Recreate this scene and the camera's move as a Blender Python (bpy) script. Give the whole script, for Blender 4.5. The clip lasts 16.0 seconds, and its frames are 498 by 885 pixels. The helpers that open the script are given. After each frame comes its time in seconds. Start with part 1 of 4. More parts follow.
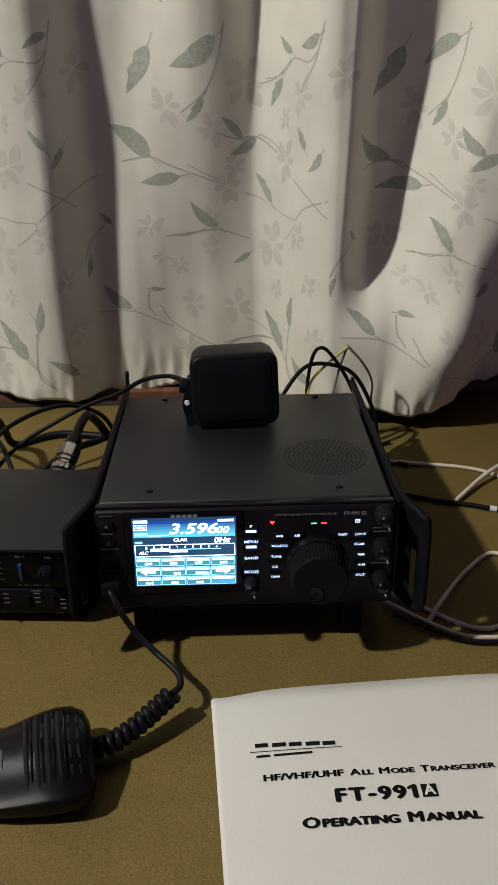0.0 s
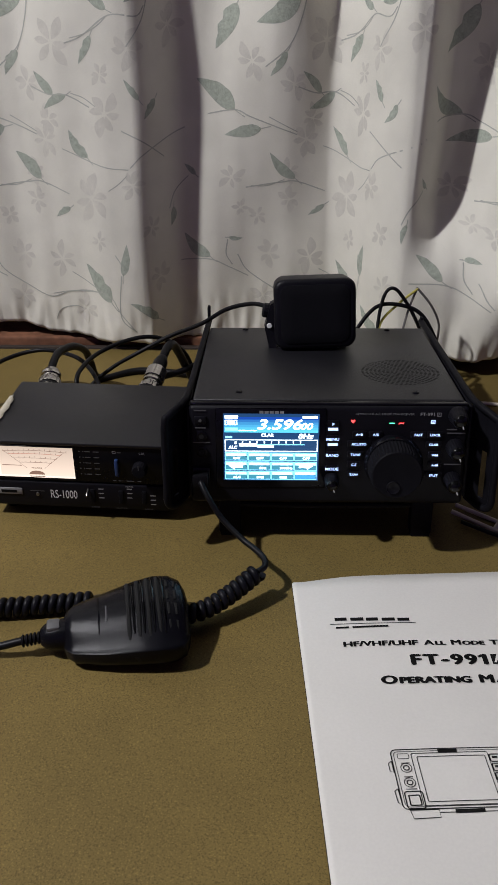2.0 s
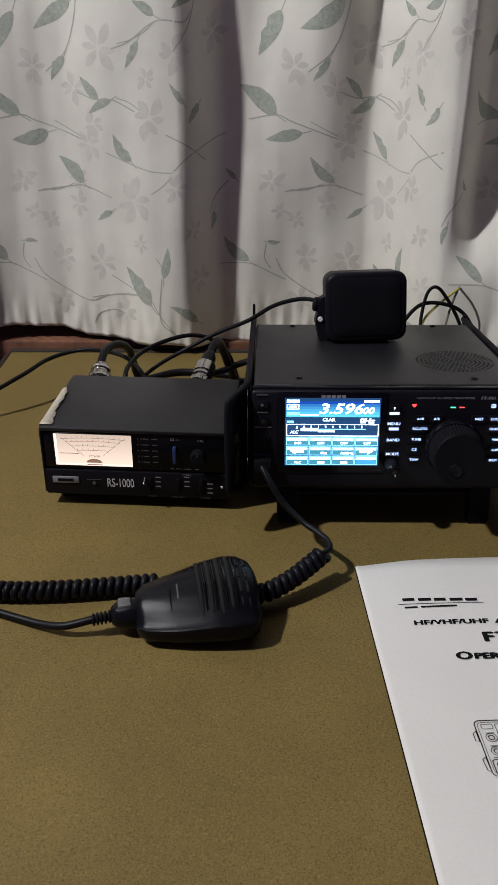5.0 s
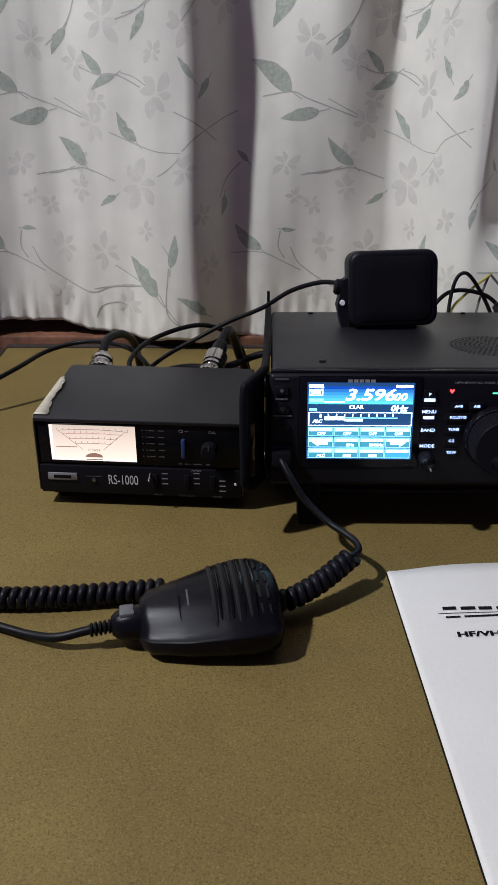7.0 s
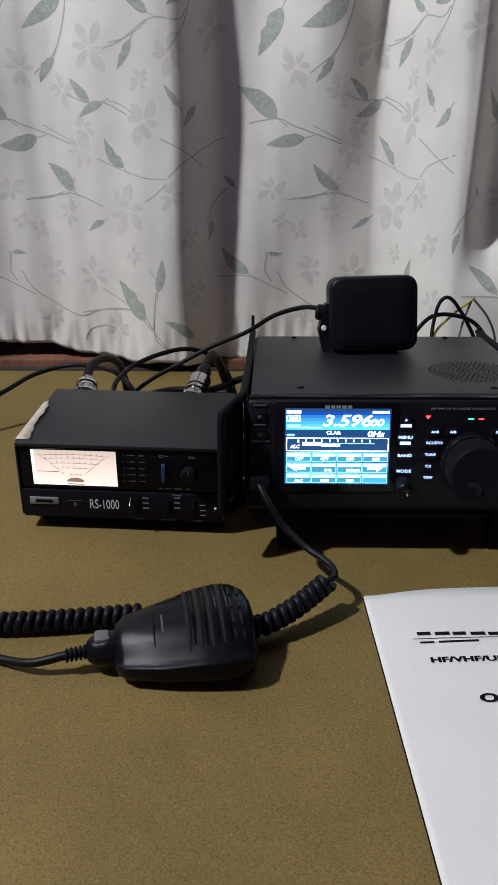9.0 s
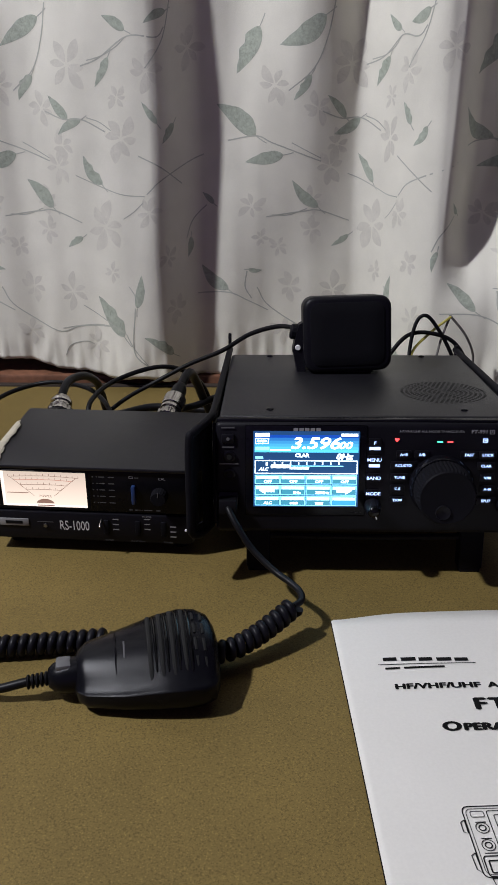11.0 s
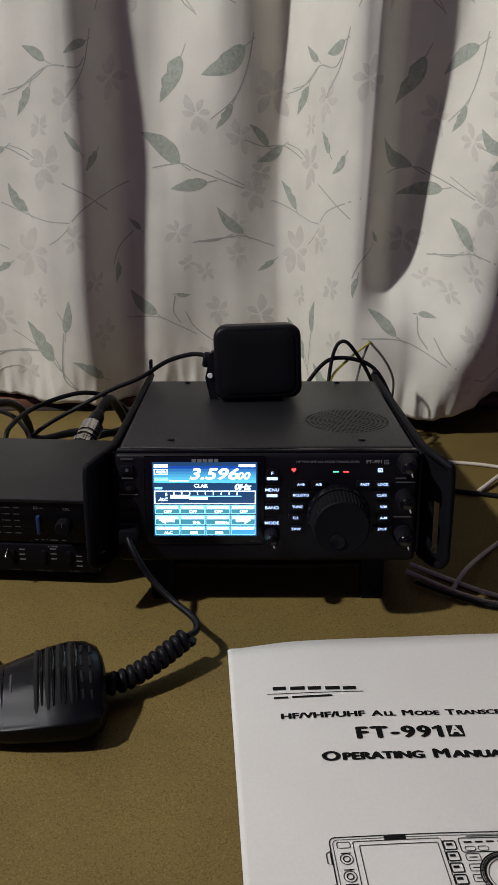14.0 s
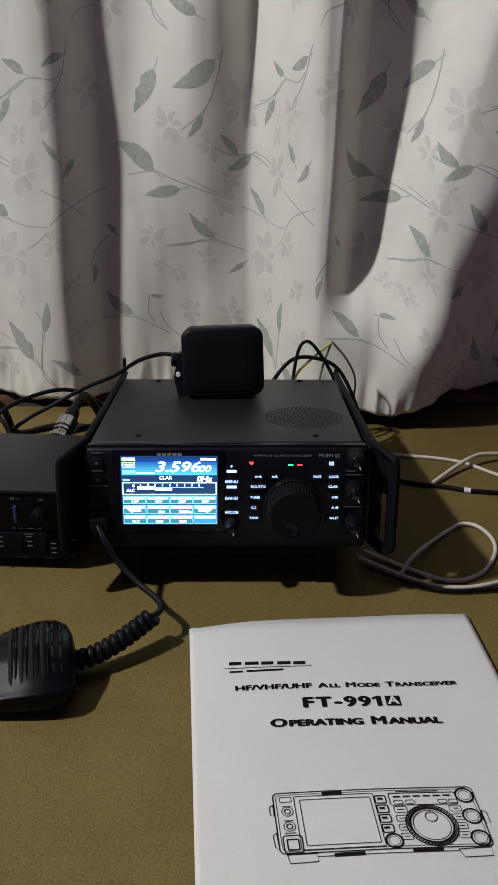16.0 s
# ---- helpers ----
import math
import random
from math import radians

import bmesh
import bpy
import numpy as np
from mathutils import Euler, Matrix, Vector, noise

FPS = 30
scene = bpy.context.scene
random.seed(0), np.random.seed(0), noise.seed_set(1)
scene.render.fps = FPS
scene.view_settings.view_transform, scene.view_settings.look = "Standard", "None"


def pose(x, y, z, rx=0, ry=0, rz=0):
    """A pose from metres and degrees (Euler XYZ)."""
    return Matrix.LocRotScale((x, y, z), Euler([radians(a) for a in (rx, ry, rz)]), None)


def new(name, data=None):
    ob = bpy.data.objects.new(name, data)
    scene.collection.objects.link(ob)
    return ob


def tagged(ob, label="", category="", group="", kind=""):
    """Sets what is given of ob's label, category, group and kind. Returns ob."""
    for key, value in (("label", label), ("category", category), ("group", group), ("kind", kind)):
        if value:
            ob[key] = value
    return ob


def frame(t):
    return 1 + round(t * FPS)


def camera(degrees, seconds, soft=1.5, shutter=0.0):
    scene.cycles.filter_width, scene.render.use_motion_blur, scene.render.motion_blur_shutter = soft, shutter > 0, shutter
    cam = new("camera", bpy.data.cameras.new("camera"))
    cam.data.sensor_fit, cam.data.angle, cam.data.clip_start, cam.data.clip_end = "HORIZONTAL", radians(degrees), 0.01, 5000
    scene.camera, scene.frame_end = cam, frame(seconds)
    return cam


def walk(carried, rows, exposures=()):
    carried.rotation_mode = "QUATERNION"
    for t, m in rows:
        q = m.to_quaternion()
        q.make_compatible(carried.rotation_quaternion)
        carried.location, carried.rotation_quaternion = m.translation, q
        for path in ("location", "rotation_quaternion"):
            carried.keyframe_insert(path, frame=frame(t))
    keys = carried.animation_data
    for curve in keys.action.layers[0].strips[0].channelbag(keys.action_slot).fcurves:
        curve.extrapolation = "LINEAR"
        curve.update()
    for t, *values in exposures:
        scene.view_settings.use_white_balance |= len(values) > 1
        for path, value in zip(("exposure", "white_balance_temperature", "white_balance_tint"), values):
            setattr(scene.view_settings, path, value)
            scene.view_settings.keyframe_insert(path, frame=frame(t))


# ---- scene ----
TOP = 0.75  # height of the tabletop
cam = camera(31.57, 16.0)
# seconds, eye (z above the tabletop), turn
PATH = [
    (0.0, 0.0696, -0.4910, 0.4594, 59.55, 0.58, -1.60),
    (0.5, 0.0600, -0.5369, 0.4373, 59.78, 0.57, -0.01),
    (1.0, 0.0444, -0.5611, 0.4361, 60.09, 0.47, 0.87),
    (1.5, 0.0316, -0.5697, 0.4258, 60.39, 0.25, 1.05),
    (2.0, 0.0335, -0.5761, 0.4112, 60.69, 0.30, 1.33),
    (2.5, 0.0362, -0.5832, 0.4138, 61.16, 0.20, 1.50),
    (3.0, 0.0443, -0.5920, 0.4149, 61.38, 0.26, 1.83),
    (3.5, 0.0248, -0.6049, 0.4286, 61.52, 0.00, 1.67),
    (4.0, 0.0129, -0.6028, 0.4143, 61.89, 0.06, 1.35),
    (4.5, 0.0126, -0.6070, 0.4136, 62.14, 0.16, 1.19),
    (5.0, -0.0166, -0.5978, 0.3801, 62.92, 0.20, 0.99),
    (5.2, -0.0344, -0.5770, 0.3524, 63.11, -0.43, 0.61),
    (7.5, -0.0212, -0.5433, 0.3296, 64.53, 0.33, 1.29),
    (8.0, -0.0140, -0.5424, 0.3312, 64.83, 0.31, 1.29),
    (8.5, -0.0125, -0.5465, 0.3348, 65.10, 0.32, 1.31),
    (11.0, 0.0093, -0.5392, 0.3460, 65.77, 0.22, 1.28),
    (11.5, 0.0182, -0.5310, 0.3501, 65.83, 0.18, 1.18),
    (12.0, 0.0293, -0.5264, 0.3531, 65.99, 0.14, 0.99),
    (12.5, 0.0434, -0.5259, 0.3550, 66.18, 0.11, 0.75),
    (13.0, 0.0556, -0.5283, 0.3582, 66.30, 0.07, 0.38),
    (13.5, 0.0599, -0.5293, 0.3601, 66.42, 0.09, 0.17),
    (14.0, 0.0644, -0.5402, 0.3622, 66.41, -0.02, -0.08),
    (14.5, 0.0732, -0.5637, 0.3717, 66.29, -0.07, -0.24),
    (15.0, 0.0766, -0.5788, 0.3796, 66.23, -0.16, -0.40),
    (15.5, 0.0837, -0.5831, 0.3820, 66.13, -0.25, -0.56),
    (16.0, 0.0847, -0.5837, 0.3834, 65.93, -0.38, -0.72),
]
EXPOSURES = [(0.0, 0.11, 7250, 8), (0.5, 0.13, 6700, 10), (1.0, 0.18, 6500, 12), (5.0, 0.18, 6480, 12), (7.5, 0.38, 6100, 13), (8.5, 0.38, 6100, 13), (11.0, 0.31, 6280, 12), (13.0, 0.08, 6600, 11), (14.5, 0.08, 6700, 11), (16.0, 0.10, 6460, 10)]
walk(cam, [(t, pose(x, y, TOP + z, rx, ry, rz)) for t, x, y, z, rx, ry, rz in PATH], EXPOSURES)

# ---- light ----
world = bpy.data.worlds.new("room_world")
scene.world = world
world.use_nodes = True
world.node_tree.nodes["Background"].inputs[0].default_value = (0.55, 0.50, 1.0, 1)
world.node_tree.nodes["Background"].inputs[1].default_value = 0.012


# the bulb of the ceiling lamp, off to one side
bulb = bpy.data.lights.new("ceiling_bulb", "POINT")
bulb.energy, bulb.color, bulb.shadow_soft_size = 158, (0.975, 0.975, 0.99), 0.045
new("ceiling_bulb", bulb).matrix_world = pose(-1.355, -0.435, TOP + 1.88)


# ---- materials ----
def material(name, colour, rough=0.6, metal=0.0, vary=0.12, grain=400.0, blotch=12.0, bump=0.0, other=None, spec=0.5, emit=None, power=0.0, specks=0.0):
    """A surface with fine grain and large blotches between its colour and another."""
    m = bpy.data.materials.new(name)
    m.use_nodes = True
    nodes, links = m.node_tree.nodes, m.node_tree.links
    b = nodes["Principled BSDF"]
    b.inputs["Metallic"].default_value = metal
    b.inputs["Specular IOR Level"].default_value = spec
    if emit:
        b.inputs["Base Color"].default_value = (0.01, 0.01, 0.01, 1)
        b.inputs["Roughness"].default_value = rough
        b.inputs["Emission Color"].default_value = (*emit, 1)
        b.inputs["Emission Strength"].default_value = power
        return m
    where = nodes.new("ShaderNodeTexCoord")
    fine, wide = nodes.new("ShaderNodeTexNoise"), nodes.new("ShaderNodeTexNoise")
    fine.inputs["Scale"].default_value, wide.inputs["Scale"].default_value = grain, blotch
    fine.inputs["Detail"].default_value, wide.inputs["Detail"].default_value = 3.0, 4.0
    for n in (fine, wide):
        links.new(where.outputs["Object"], n.inputs["Vector"])
    add = nodes.new("ShaderNodeMath")
    add.operation = "ADD"
    links.new(fine.outputs["Fac"], add.inputs[0])
    links.new(wide.outputs["Fac"], add.inputs[1])
    ramp = nodes.new("ShaderNodeMapRange")
    ramp.inputs[1].default_value, ramp.inputs[2].default_value = 0.65, 1.35
    links.new(add.outputs[0], ramp.inputs[0])
    mix = nodes.new("ShaderNodeMix")
    mix.data_type = "RGBA"
    other = other or tuple(c * (1 - 2 * vary) for c in colour)
    mix.inputs[6].default_value, mix.inputs[7].default_value = (*other, 1), (*(c * (1 + vary * 0.5) for c in colour), 1)
    links.new(ramp.outputs[0], mix.inputs[0])
    colour_out = mix.outputs[2]
    if specks:
        dots = nodes.new("ShaderNodeTexNoise")
        dots.inputs["Scale"].default_value, dots.inputs["Detail"].default_value = 1050.0, 1.0
        links.new(where.outputs["Object"], dots.inputs["Vector"])
        for low, high, tone in ((0.43, 0.33, 0.25), (0.62, 0.74, 1.6)):
            pick = nodes.new("ShaderNodeMapRange")
            pick.inputs[1].default_value, pick.inputs[2].default_value = low, high
            pick.inputs[4].default_value = specks
            links.new(dots.outputs["Fac"], pick.inputs[0])
            dab = nodes.new("ShaderNodeMix")
            dab.data_type = "RGBA"
            dab.inputs[7].default_value = (*(c * tone for c in colour), 1)
            links.new(pick.outputs[0], dab.inputs[0])
            links.new(colour_out, dab.inputs[6])
            colour_out = dab.outputs[2]
    links.new(colour_out, b.inputs["Base Color"])
    r = nodes.new("ShaderNodeMapRange")
    r.inputs[3].default_value, r.inputs[4].default_value = max(0.03, rough - 0.08), min(1, rough + 0.08)
    links.new(wide.outputs["Fac"], r.inputs[0])
    links.new(r.outputs[0], b.inputs["Roughness"])
    if bump:
        bn = nodes.new("ShaderNodeBump")
        bn.inputs["Strength"].default_value, bn.inputs["Distance"].default_value = bump, 0.0006
        links.new(fine.outputs["Fac"], bn.inputs["Height"])
        links.new(bn.outputs[0], b.inputs["Normal"])
    return m


M_TABLE = material("tan_hardboard", (0.178, 0.127, 0.040), 0.65, spec=0.15, vary=0.14, grain=700, blotch=14, bump=0.12, specks=0.47)
M_EDGE = material("dark_table_edging", (0.035, 0.025, 0.02), 0.5)
M_SILL = material("reddish_brown_wood", (0.20, 0.085, 0.045), 0.55, vary=0.3, grain=120, blotch=20, bump=0.2)
M_WALL = material("dark_grey_low_bounce", (0.030, 0.027, 0.040), 0.8, vary=0.05, grain=200, blotch=3, bump=0.1)
# added mauve for two unseen walls: their bounce tints the curtain's shade violet
M_MAUVEBOUNCE = material("mauve_bounce_tint", (0.17, 0.105, 0.31), 0.8, vary=0.06, grain=200, blotch=3, bump=0.1)
M_FLOOR = material("dark_brown_floor", (0.060, 0.045, 0.045), 0.6, vary=0.2, grain=60, blotch=4)
M_CLOTH = material("cream_curtain_cloth", (0.80, 0.78, 0.685), 0.95, vary=0.08, grain=1500, blotch=25, bump=0.35, spec=0.1)
M_LEAF = material("green_grey_print", (0.46, 0.50, 0.42), 0.95, vary=0.18, grain=700, blotch=220, bump=0.2, spec=0.1)
M_FLOWER = material("faded_flower_print", (0.690, 0.668, 0.592), 0.95, vary=0.08, grain=700, blotch=80, bump=0.2, spec=0.1)
M_VINE = material("grey_vine_print", (0.50, 0.51, 0.45), 0.95, vary=0.12, grain=700, blotch=60, bump=0.2, spec=0.1)
M_CASE = material("black_crackle_paint", (0.0100, 0.0098, 0.0130), 0.40, vary=0.2, grain=2500, blotch=15, bump=0.35, spec=0.50)
M_BLACK = material("black_plastic", (0.0075, 0.0072, 0.0105), 0.42, vary=0.2, grain=1500, blotch=30, bump=0.1, spec=0.15)
M_GLOSS = material("glossy_black_plastic", (0.006, 0.0058, 0.0085), 0.20, vary=0.2, grain=300, blotch=30, spec=0.16)
M_SHINE = material("polished_black_plastic", (0.004, 0.004, 0.0045), 0.16, vary=0.1, grain=300, blotch=30, spec=0.32)
M_RUBBER = material("black_cable_rubber", (0.006, 0.0058, 0.0075), 0.45, vary=0.2, grain=900, blotch=40, spec=0.18)
M_MIC = material("grained_black_plastic", (0.006, 0.006, 0.0085), 0.24, vary=0.2, grain=2600, blotch=30, bump=0.20, spec=0.145)
M_CLOTHBLACK = material("black_grille_cloth", (0.006, 0.0058, 0.008), 0.9, spec=0.1)
M_MATTE = material("matt_black_paint", (0.006, 0.0058, 0.0085), 0.6, vary=0.2, grain=900, blotch=40, spec=0.10)
M_HOLE = material("dark_opening", (0.003, 0.003, 0.003), 0.9)
M_GREY = material("grey_print", (0.30, 0.30, 0.31), 0.6)
M_DIM = material("dim_grey_print", (0.10, 0.10, 0.105), 0.6)
M_WHITE = material("white_print", (0.75, 0.75, 0.75), 0.6, vary=0.03)
M_METAL = material("nickel_plate", (0.50, 0.48, 0.46), 0.20, 1.0, vary=0.1, grain=300, blotch=60)
M_STEEL = material("dull_steel", (0.25, 0.25, 0.26), 0.4, 1.0)
M_PAPER = material("white_paper", (0.69, 0.676, 0.632), 0.75, vary=0.03, grain=600, blotch=14, bump=0.08)
M_INK = material("black_ink", (0.008, 0.008, 0.008), 0.8, spec=0.1)
M_WCABLE = material("ivory_cable_sheath", (0.66, 0.60, 0.50), 0.5, vary=0.08, grain=300, blotch=60)
M_YELLOW = material("yellow_green_wire", (0.45, 0.40, 0.06), 0.45)
M_TAPE = material("peeling_cream_tape", (0.54, 0.50, 0.39), 0.7, vary=0.12, grain=300, blotch=90, bump=0.3)
M_BLUE = material("blue_button", (0.02, 0.05, 0.16), 0.4)
M_SCREEN = material("dark_blue_display", None, 0.2, emit=(0.012, 0.06, 0.17), power=1.0)
M_SBLUE = material("blue_display_band", None, 0.2, emit=(0.05, 0.38, 0.75), power=1.2)
M_SCYAN = material("cyan_display_light", None, 0.2, emit=(0.20, 0.62, 0.95), power=2.2)
M_SWHITE = material("white_display_light", None, 0.2, emit=(0.75, 0.90, 1.0), power=3.0)
M_KEYLIT = material("key_legend_light", None, 0.3, emit=(0.42, 0.58, 1.0), power=1.9)
M_RED = material("red_indicator_light", None, 0.3, emit=(1.0, 0.05, 0.05), power=3.0)
M_GREEN = material("green_indicator_light", None, 0.3, emit=(0.08, 0.9, 0.45), power=2.0)
M_SPALE = material("pale_display_light", None, 0.2, emit=(0.42, 0.84, 0.97), power=2.0)
M_SDEEP = material("deep_display_blue", None, 0.2, emit=(0.06, 0.33, 0.46), power=1.0)
M_BAND = [material("blue_display_band", None, 0.2, emit=(0.005 + 0.02 * k, 0.06 + 0.11 * k, 0.38 + 0.10 * k), power=1.2) for k in range(6)]
M_GREYCABLE = material("grey_cable_sheath", (0.16, 0.15, 0.14), 0.5, vary=0.1)
M_STEELGREY = material("grey_plastic", (0.11, 0.11, 0.115), 0.45, vary=0.1)
M_GREYPLATE = material("grey_enamel_plate", (0.26, 0.26, 0.26), 0.45, vary=0.08)
M_PAGES = material("page_edges", (0.62, 0.61, 0.58), 0.85, vary=0.1, grain=1500, blotch=40)
# lip and ink carry a glow of their own for the dial's light
M_METERLIP = material("lit_meter_lip", None, 0.5, emit=(1.0, 0.86, 0.74), power=1.05)
M_DIALINK = material("dial_ink", None, 0.6, emit=(0.30, 0.17, 0.12), power=0.80)
M_RED_INK = material("red_dial_ink", None, 0.6, emit=(0.62, 0.22, 0.15), power=0.80)
M_METER = material("lit_meter_dial", None, 0.5, emit=(1.0, 0.80, 0.65), power=0.80)


# the glow is graded brighter downwards, standing in for a small lamp below
_n, _l = M_METER.node_tree.nodes, M_METER.node_tree.links
_w, _s, _r = _n.new("ShaderNodeTexCoord"), _n.new("ShaderNodeSeparateXYZ"), _n.new("ShaderNodeMapRange")
_l.new(_w.outputs["Object"], _s.inputs[0])
_l.new(_s.outputs["Z"], _r.inputs[0])
for _k, _v in ((1, 0.0375), (2, 0.0665), (3, 1.0), (4, 0.60)):
    _r.inputs[_k].default_value = _v
_l.new(_r.outputs[0], _n["Principled BSDF"].inputs["Emission Strength"])


# ---- mesh helpers ----
def finish(bm, name, mat, turn=True, smooth=True):
    if turn:
        bmesh.ops.recalc_face_normals(bm, faces=bm.faces)
    me = bpy.data.meshes.new(name)
    bm.to_mesh(me)
    bm.free()
    me.materials.append(mat)
    if smooth:
        for p in me.polygons:
            p.use_smooth = True
        me.set_sharp_from_angle(angle=radians(38))
    return me


def part(name, bm, mat, parent=None, label="", m=None, turn=True):
    ob = new(name, finish(bm, name, mat, turn))
    if parent:
        ob.parent = parent
    if m is not None:
        ob.matrix_basis = m
    return tagged(ob, label)


def thing(name, m, label, category, group="", kind=""):
    ob = new(name)
    ob.matrix_basis = m
    ob.empty_display_size = 0.02
    return tagged(ob, label, category, group, kind)


def box(x0, x1, y0, y1, z0, z1, bevel=0.0, segments=2, bm=None):
    made = bmesh.new()
    bmesh.ops.create_cube(made, size=1)
    for v in made.verts:
        v.co = ((x0 + x1) / 2 + v.co.x * (x1 - x0), (y0 + y1) / 2 + v.co.y * (y1 - y0), (z0 + z1) / 2 + v.co.z * (z1 - z0))
    if bevel:
        bmesh.ops.bevel(made, geom=made.edges[:], offset=bevel, segments=segments, profile=0.5, affect="EDGES")
    return join(bm, made)


def join(bm, made):
    if bm is None:
        return made
    me = bpy.data.meshes.new("tmp")
    made.to_mesh(me)
    made.free()
    bm.from_mesh(me)
    bpy.data.meshes.remove(me)
    return bm


def turned(profile, m, steps=32, flutes=0, depth=0.0, bm=None):
    """A body turned about its z axis from (radius, height) pairs, set by m; flutes cut its rim."""
    made = bmesh.new()
    rings = []
    for r, h in profile:
        ring = []
        for k in range(steps):
            a = 2 * math.pi * k / steps
            rr = r * (1 - depth * (k % 2)) if flutes else r
            ring.append(made.verts.new(m @ Vector((rr * math.cos(a), rr * math.sin(a), h))))
        rings.append(ring)
    for p, q in zip(rings, rings[1:]):
        for k in range(steps):
            made.faces.new((p[k], p[(k + 1) % steps], q[(k + 1) % steps], q[k]))
    made.faces.new(rings[0])
    made.faces.new(rings[-1][::-1])
    return join(bm, made)


def spline(points, steps=10):
    """A smooth run of points through the given ones."""
    pts = [Vector(p) for p in points]
    pts = [2 * pts[0] - pts[1]] + pts + [2 * pts[-1] - pts[-2]]
    out = []
    for i in range(1, len(pts) - 2):
        a, b, c, d = pts[i - 1 : i + 3]
        for k in range(steps):
            t = k / steps
            out.append(0.5 * ((2 * b) + (c - a) * t + (2 * a - 5 * b + 4 * c - d) * t * t + (3 * b - 3 * c + d - a) * t * t * t))
    return out + [pts[-2]]


def tube(points, radius, sides=10, bm=None, smooth=10):
    run = spline(points, smooth) if smooth else [Vector(p) for p in points]
    made = bmesh.new()
    rings, up = [], Vector((0.13, 0.21, 0.97)).normalized()
    for i, p in enumerate(run):
        way = (run[min(i + 1, len(run) - 1)] - run[max(i - 1, 0)]).normalized()
        side = way.cross(up)
        if side.length < 1e-4:
            side = way.cross(Vector((1, 0, 0)))
        side.normalize()
        up = side.cross(way).normalized()
        rings.append([made.verts.new(p + radius * (math.cos(2 * math.pi * k / sides) * side + math.sin(2 * math.pi * k / sides) * up)) for k in range(sides)])
    for p, q in zip(rings, rings[1:]):
        for k in range(sides):
            made.faces.new((p[k], p[(k + 1) % sides], q[(k + 1) % sides], q[k]))
    made.faces.new(rings[0][::-1])
    made.faces.new(rings[-1])
    return join(bm, made)


def rounded(w, h, r, steps=5):
    """The outline of a rounded rectangle about its middle."""
    out = []
    for cx, cy, a0 in ((w / 2 - r, h / 2 - r, 0), (-w / 2 + r, h / 2 - r, 90), (-w / 2 + r, -h / 2 + r, 180), (w / 2 - r, -h / 2 + r, 270)):
        for k in range(steps + 1):
            a = radians(a0 + 90 * k / steps)
            out.append((cx + r * math.cos(a), cy + r * math.sin(a)))
    return out


def loft(rings, bm=None, caps=True):
    made = bmesh.new()
    rows = [[made.verts.new(p) for p in ring] for ring in rings]
    n = len(rows[0])
    for p, q in zip(rows, rows[1:]):
        for k in range(n):
            made.faces.new((p[k], p[(k + 1) % n], q[(k + 1) % n], q[k]))
    if caps:
        made.faces.new(rows[0][::-1])
        made.faces.new(rows[-1])
    return join(bm, made)


def lettering(text, size, bold=0.0, wide=1.0, shear=0.0, heavy=0.0):
    """The outline of a text as a flat mesh in its xy plane, its middle at the origin."""
    cu = bpy.data.curves.new("lettering", "FONT")
    cu.body, cu.size, cu.offset, cu.shear = text, size, bold, shear
    cu.align_x, cu.align_y, cu.resolution_u = "CENTER", "CENTER", 3
    ob = bpy.data.objects.new("lettering", cu)
    scene.collection.objects.link(ob)
    bpy.context.view_layer.update()
    me = bpy.data.meshes.new_from_object(ob.evaluated_get(bpy.context.evaluated_depsgraph_get()))
    bpy.data.objects.remove(ob)
    made = bmesh.new()
    made.from_mesh(me)
    bpy.data.meshes.remove(me)
    for v in made.verts:
        v.co.x *= wide
    if heavy:
        once = made.copy()
        for dx, dy in ((heavy, 0), (-heavy, 0), (0, heavy * 0.6), (0, -heavy * 0.6)):
            made = join(made, moved(once.copy(), pose(dx, dy, 0)))
        once.free()
    return made


def strip(points, width, bm=None):
    """A thin flat band along points in the xy plane."""
    made = bmesh.new()
    pts = [Vector((p[0], p[1], 0)) for p in points]
    left, right = [], []
    for i, p in enumerate(pts):
        way = (pts[min(i + 1, len(pts) - 1)] - pts[max(i - 1, 0)]).normalized()
        side = Vector((-way.y, way.x, 0)) * width / 2
        left.append(made.verts.new(p + side))
        right.append(made.verts.new(p - side))
    for i in range(len(pts) - 1):
        made.faces.new((right[i], right[i + 1], left[i + 1], left[i]))
    return join(bm, made)


def moved(bm, m):
    bmesh.ops.transform(bm, matrix=m, verts=bm.verts)
    return bm


def flat(x0, x1, y0, y1, bm=None):
    made = bmesh.new()
    made.faces.new([made.verts.new((x, y, 0)) for x, y in ((x0, y0), (x1, y0), (x1, y1), (x0, y1))])
    return join(bm, made)


# ---- the room ----
def slab(name, x0, x1, y0, y1, z0, z1, mat, label="", category="", bevel=0.0):
    return tagged(part(name, box(x0, x1, y0, y1, z0, z1, bevel), mat), label, category, kind="structure")


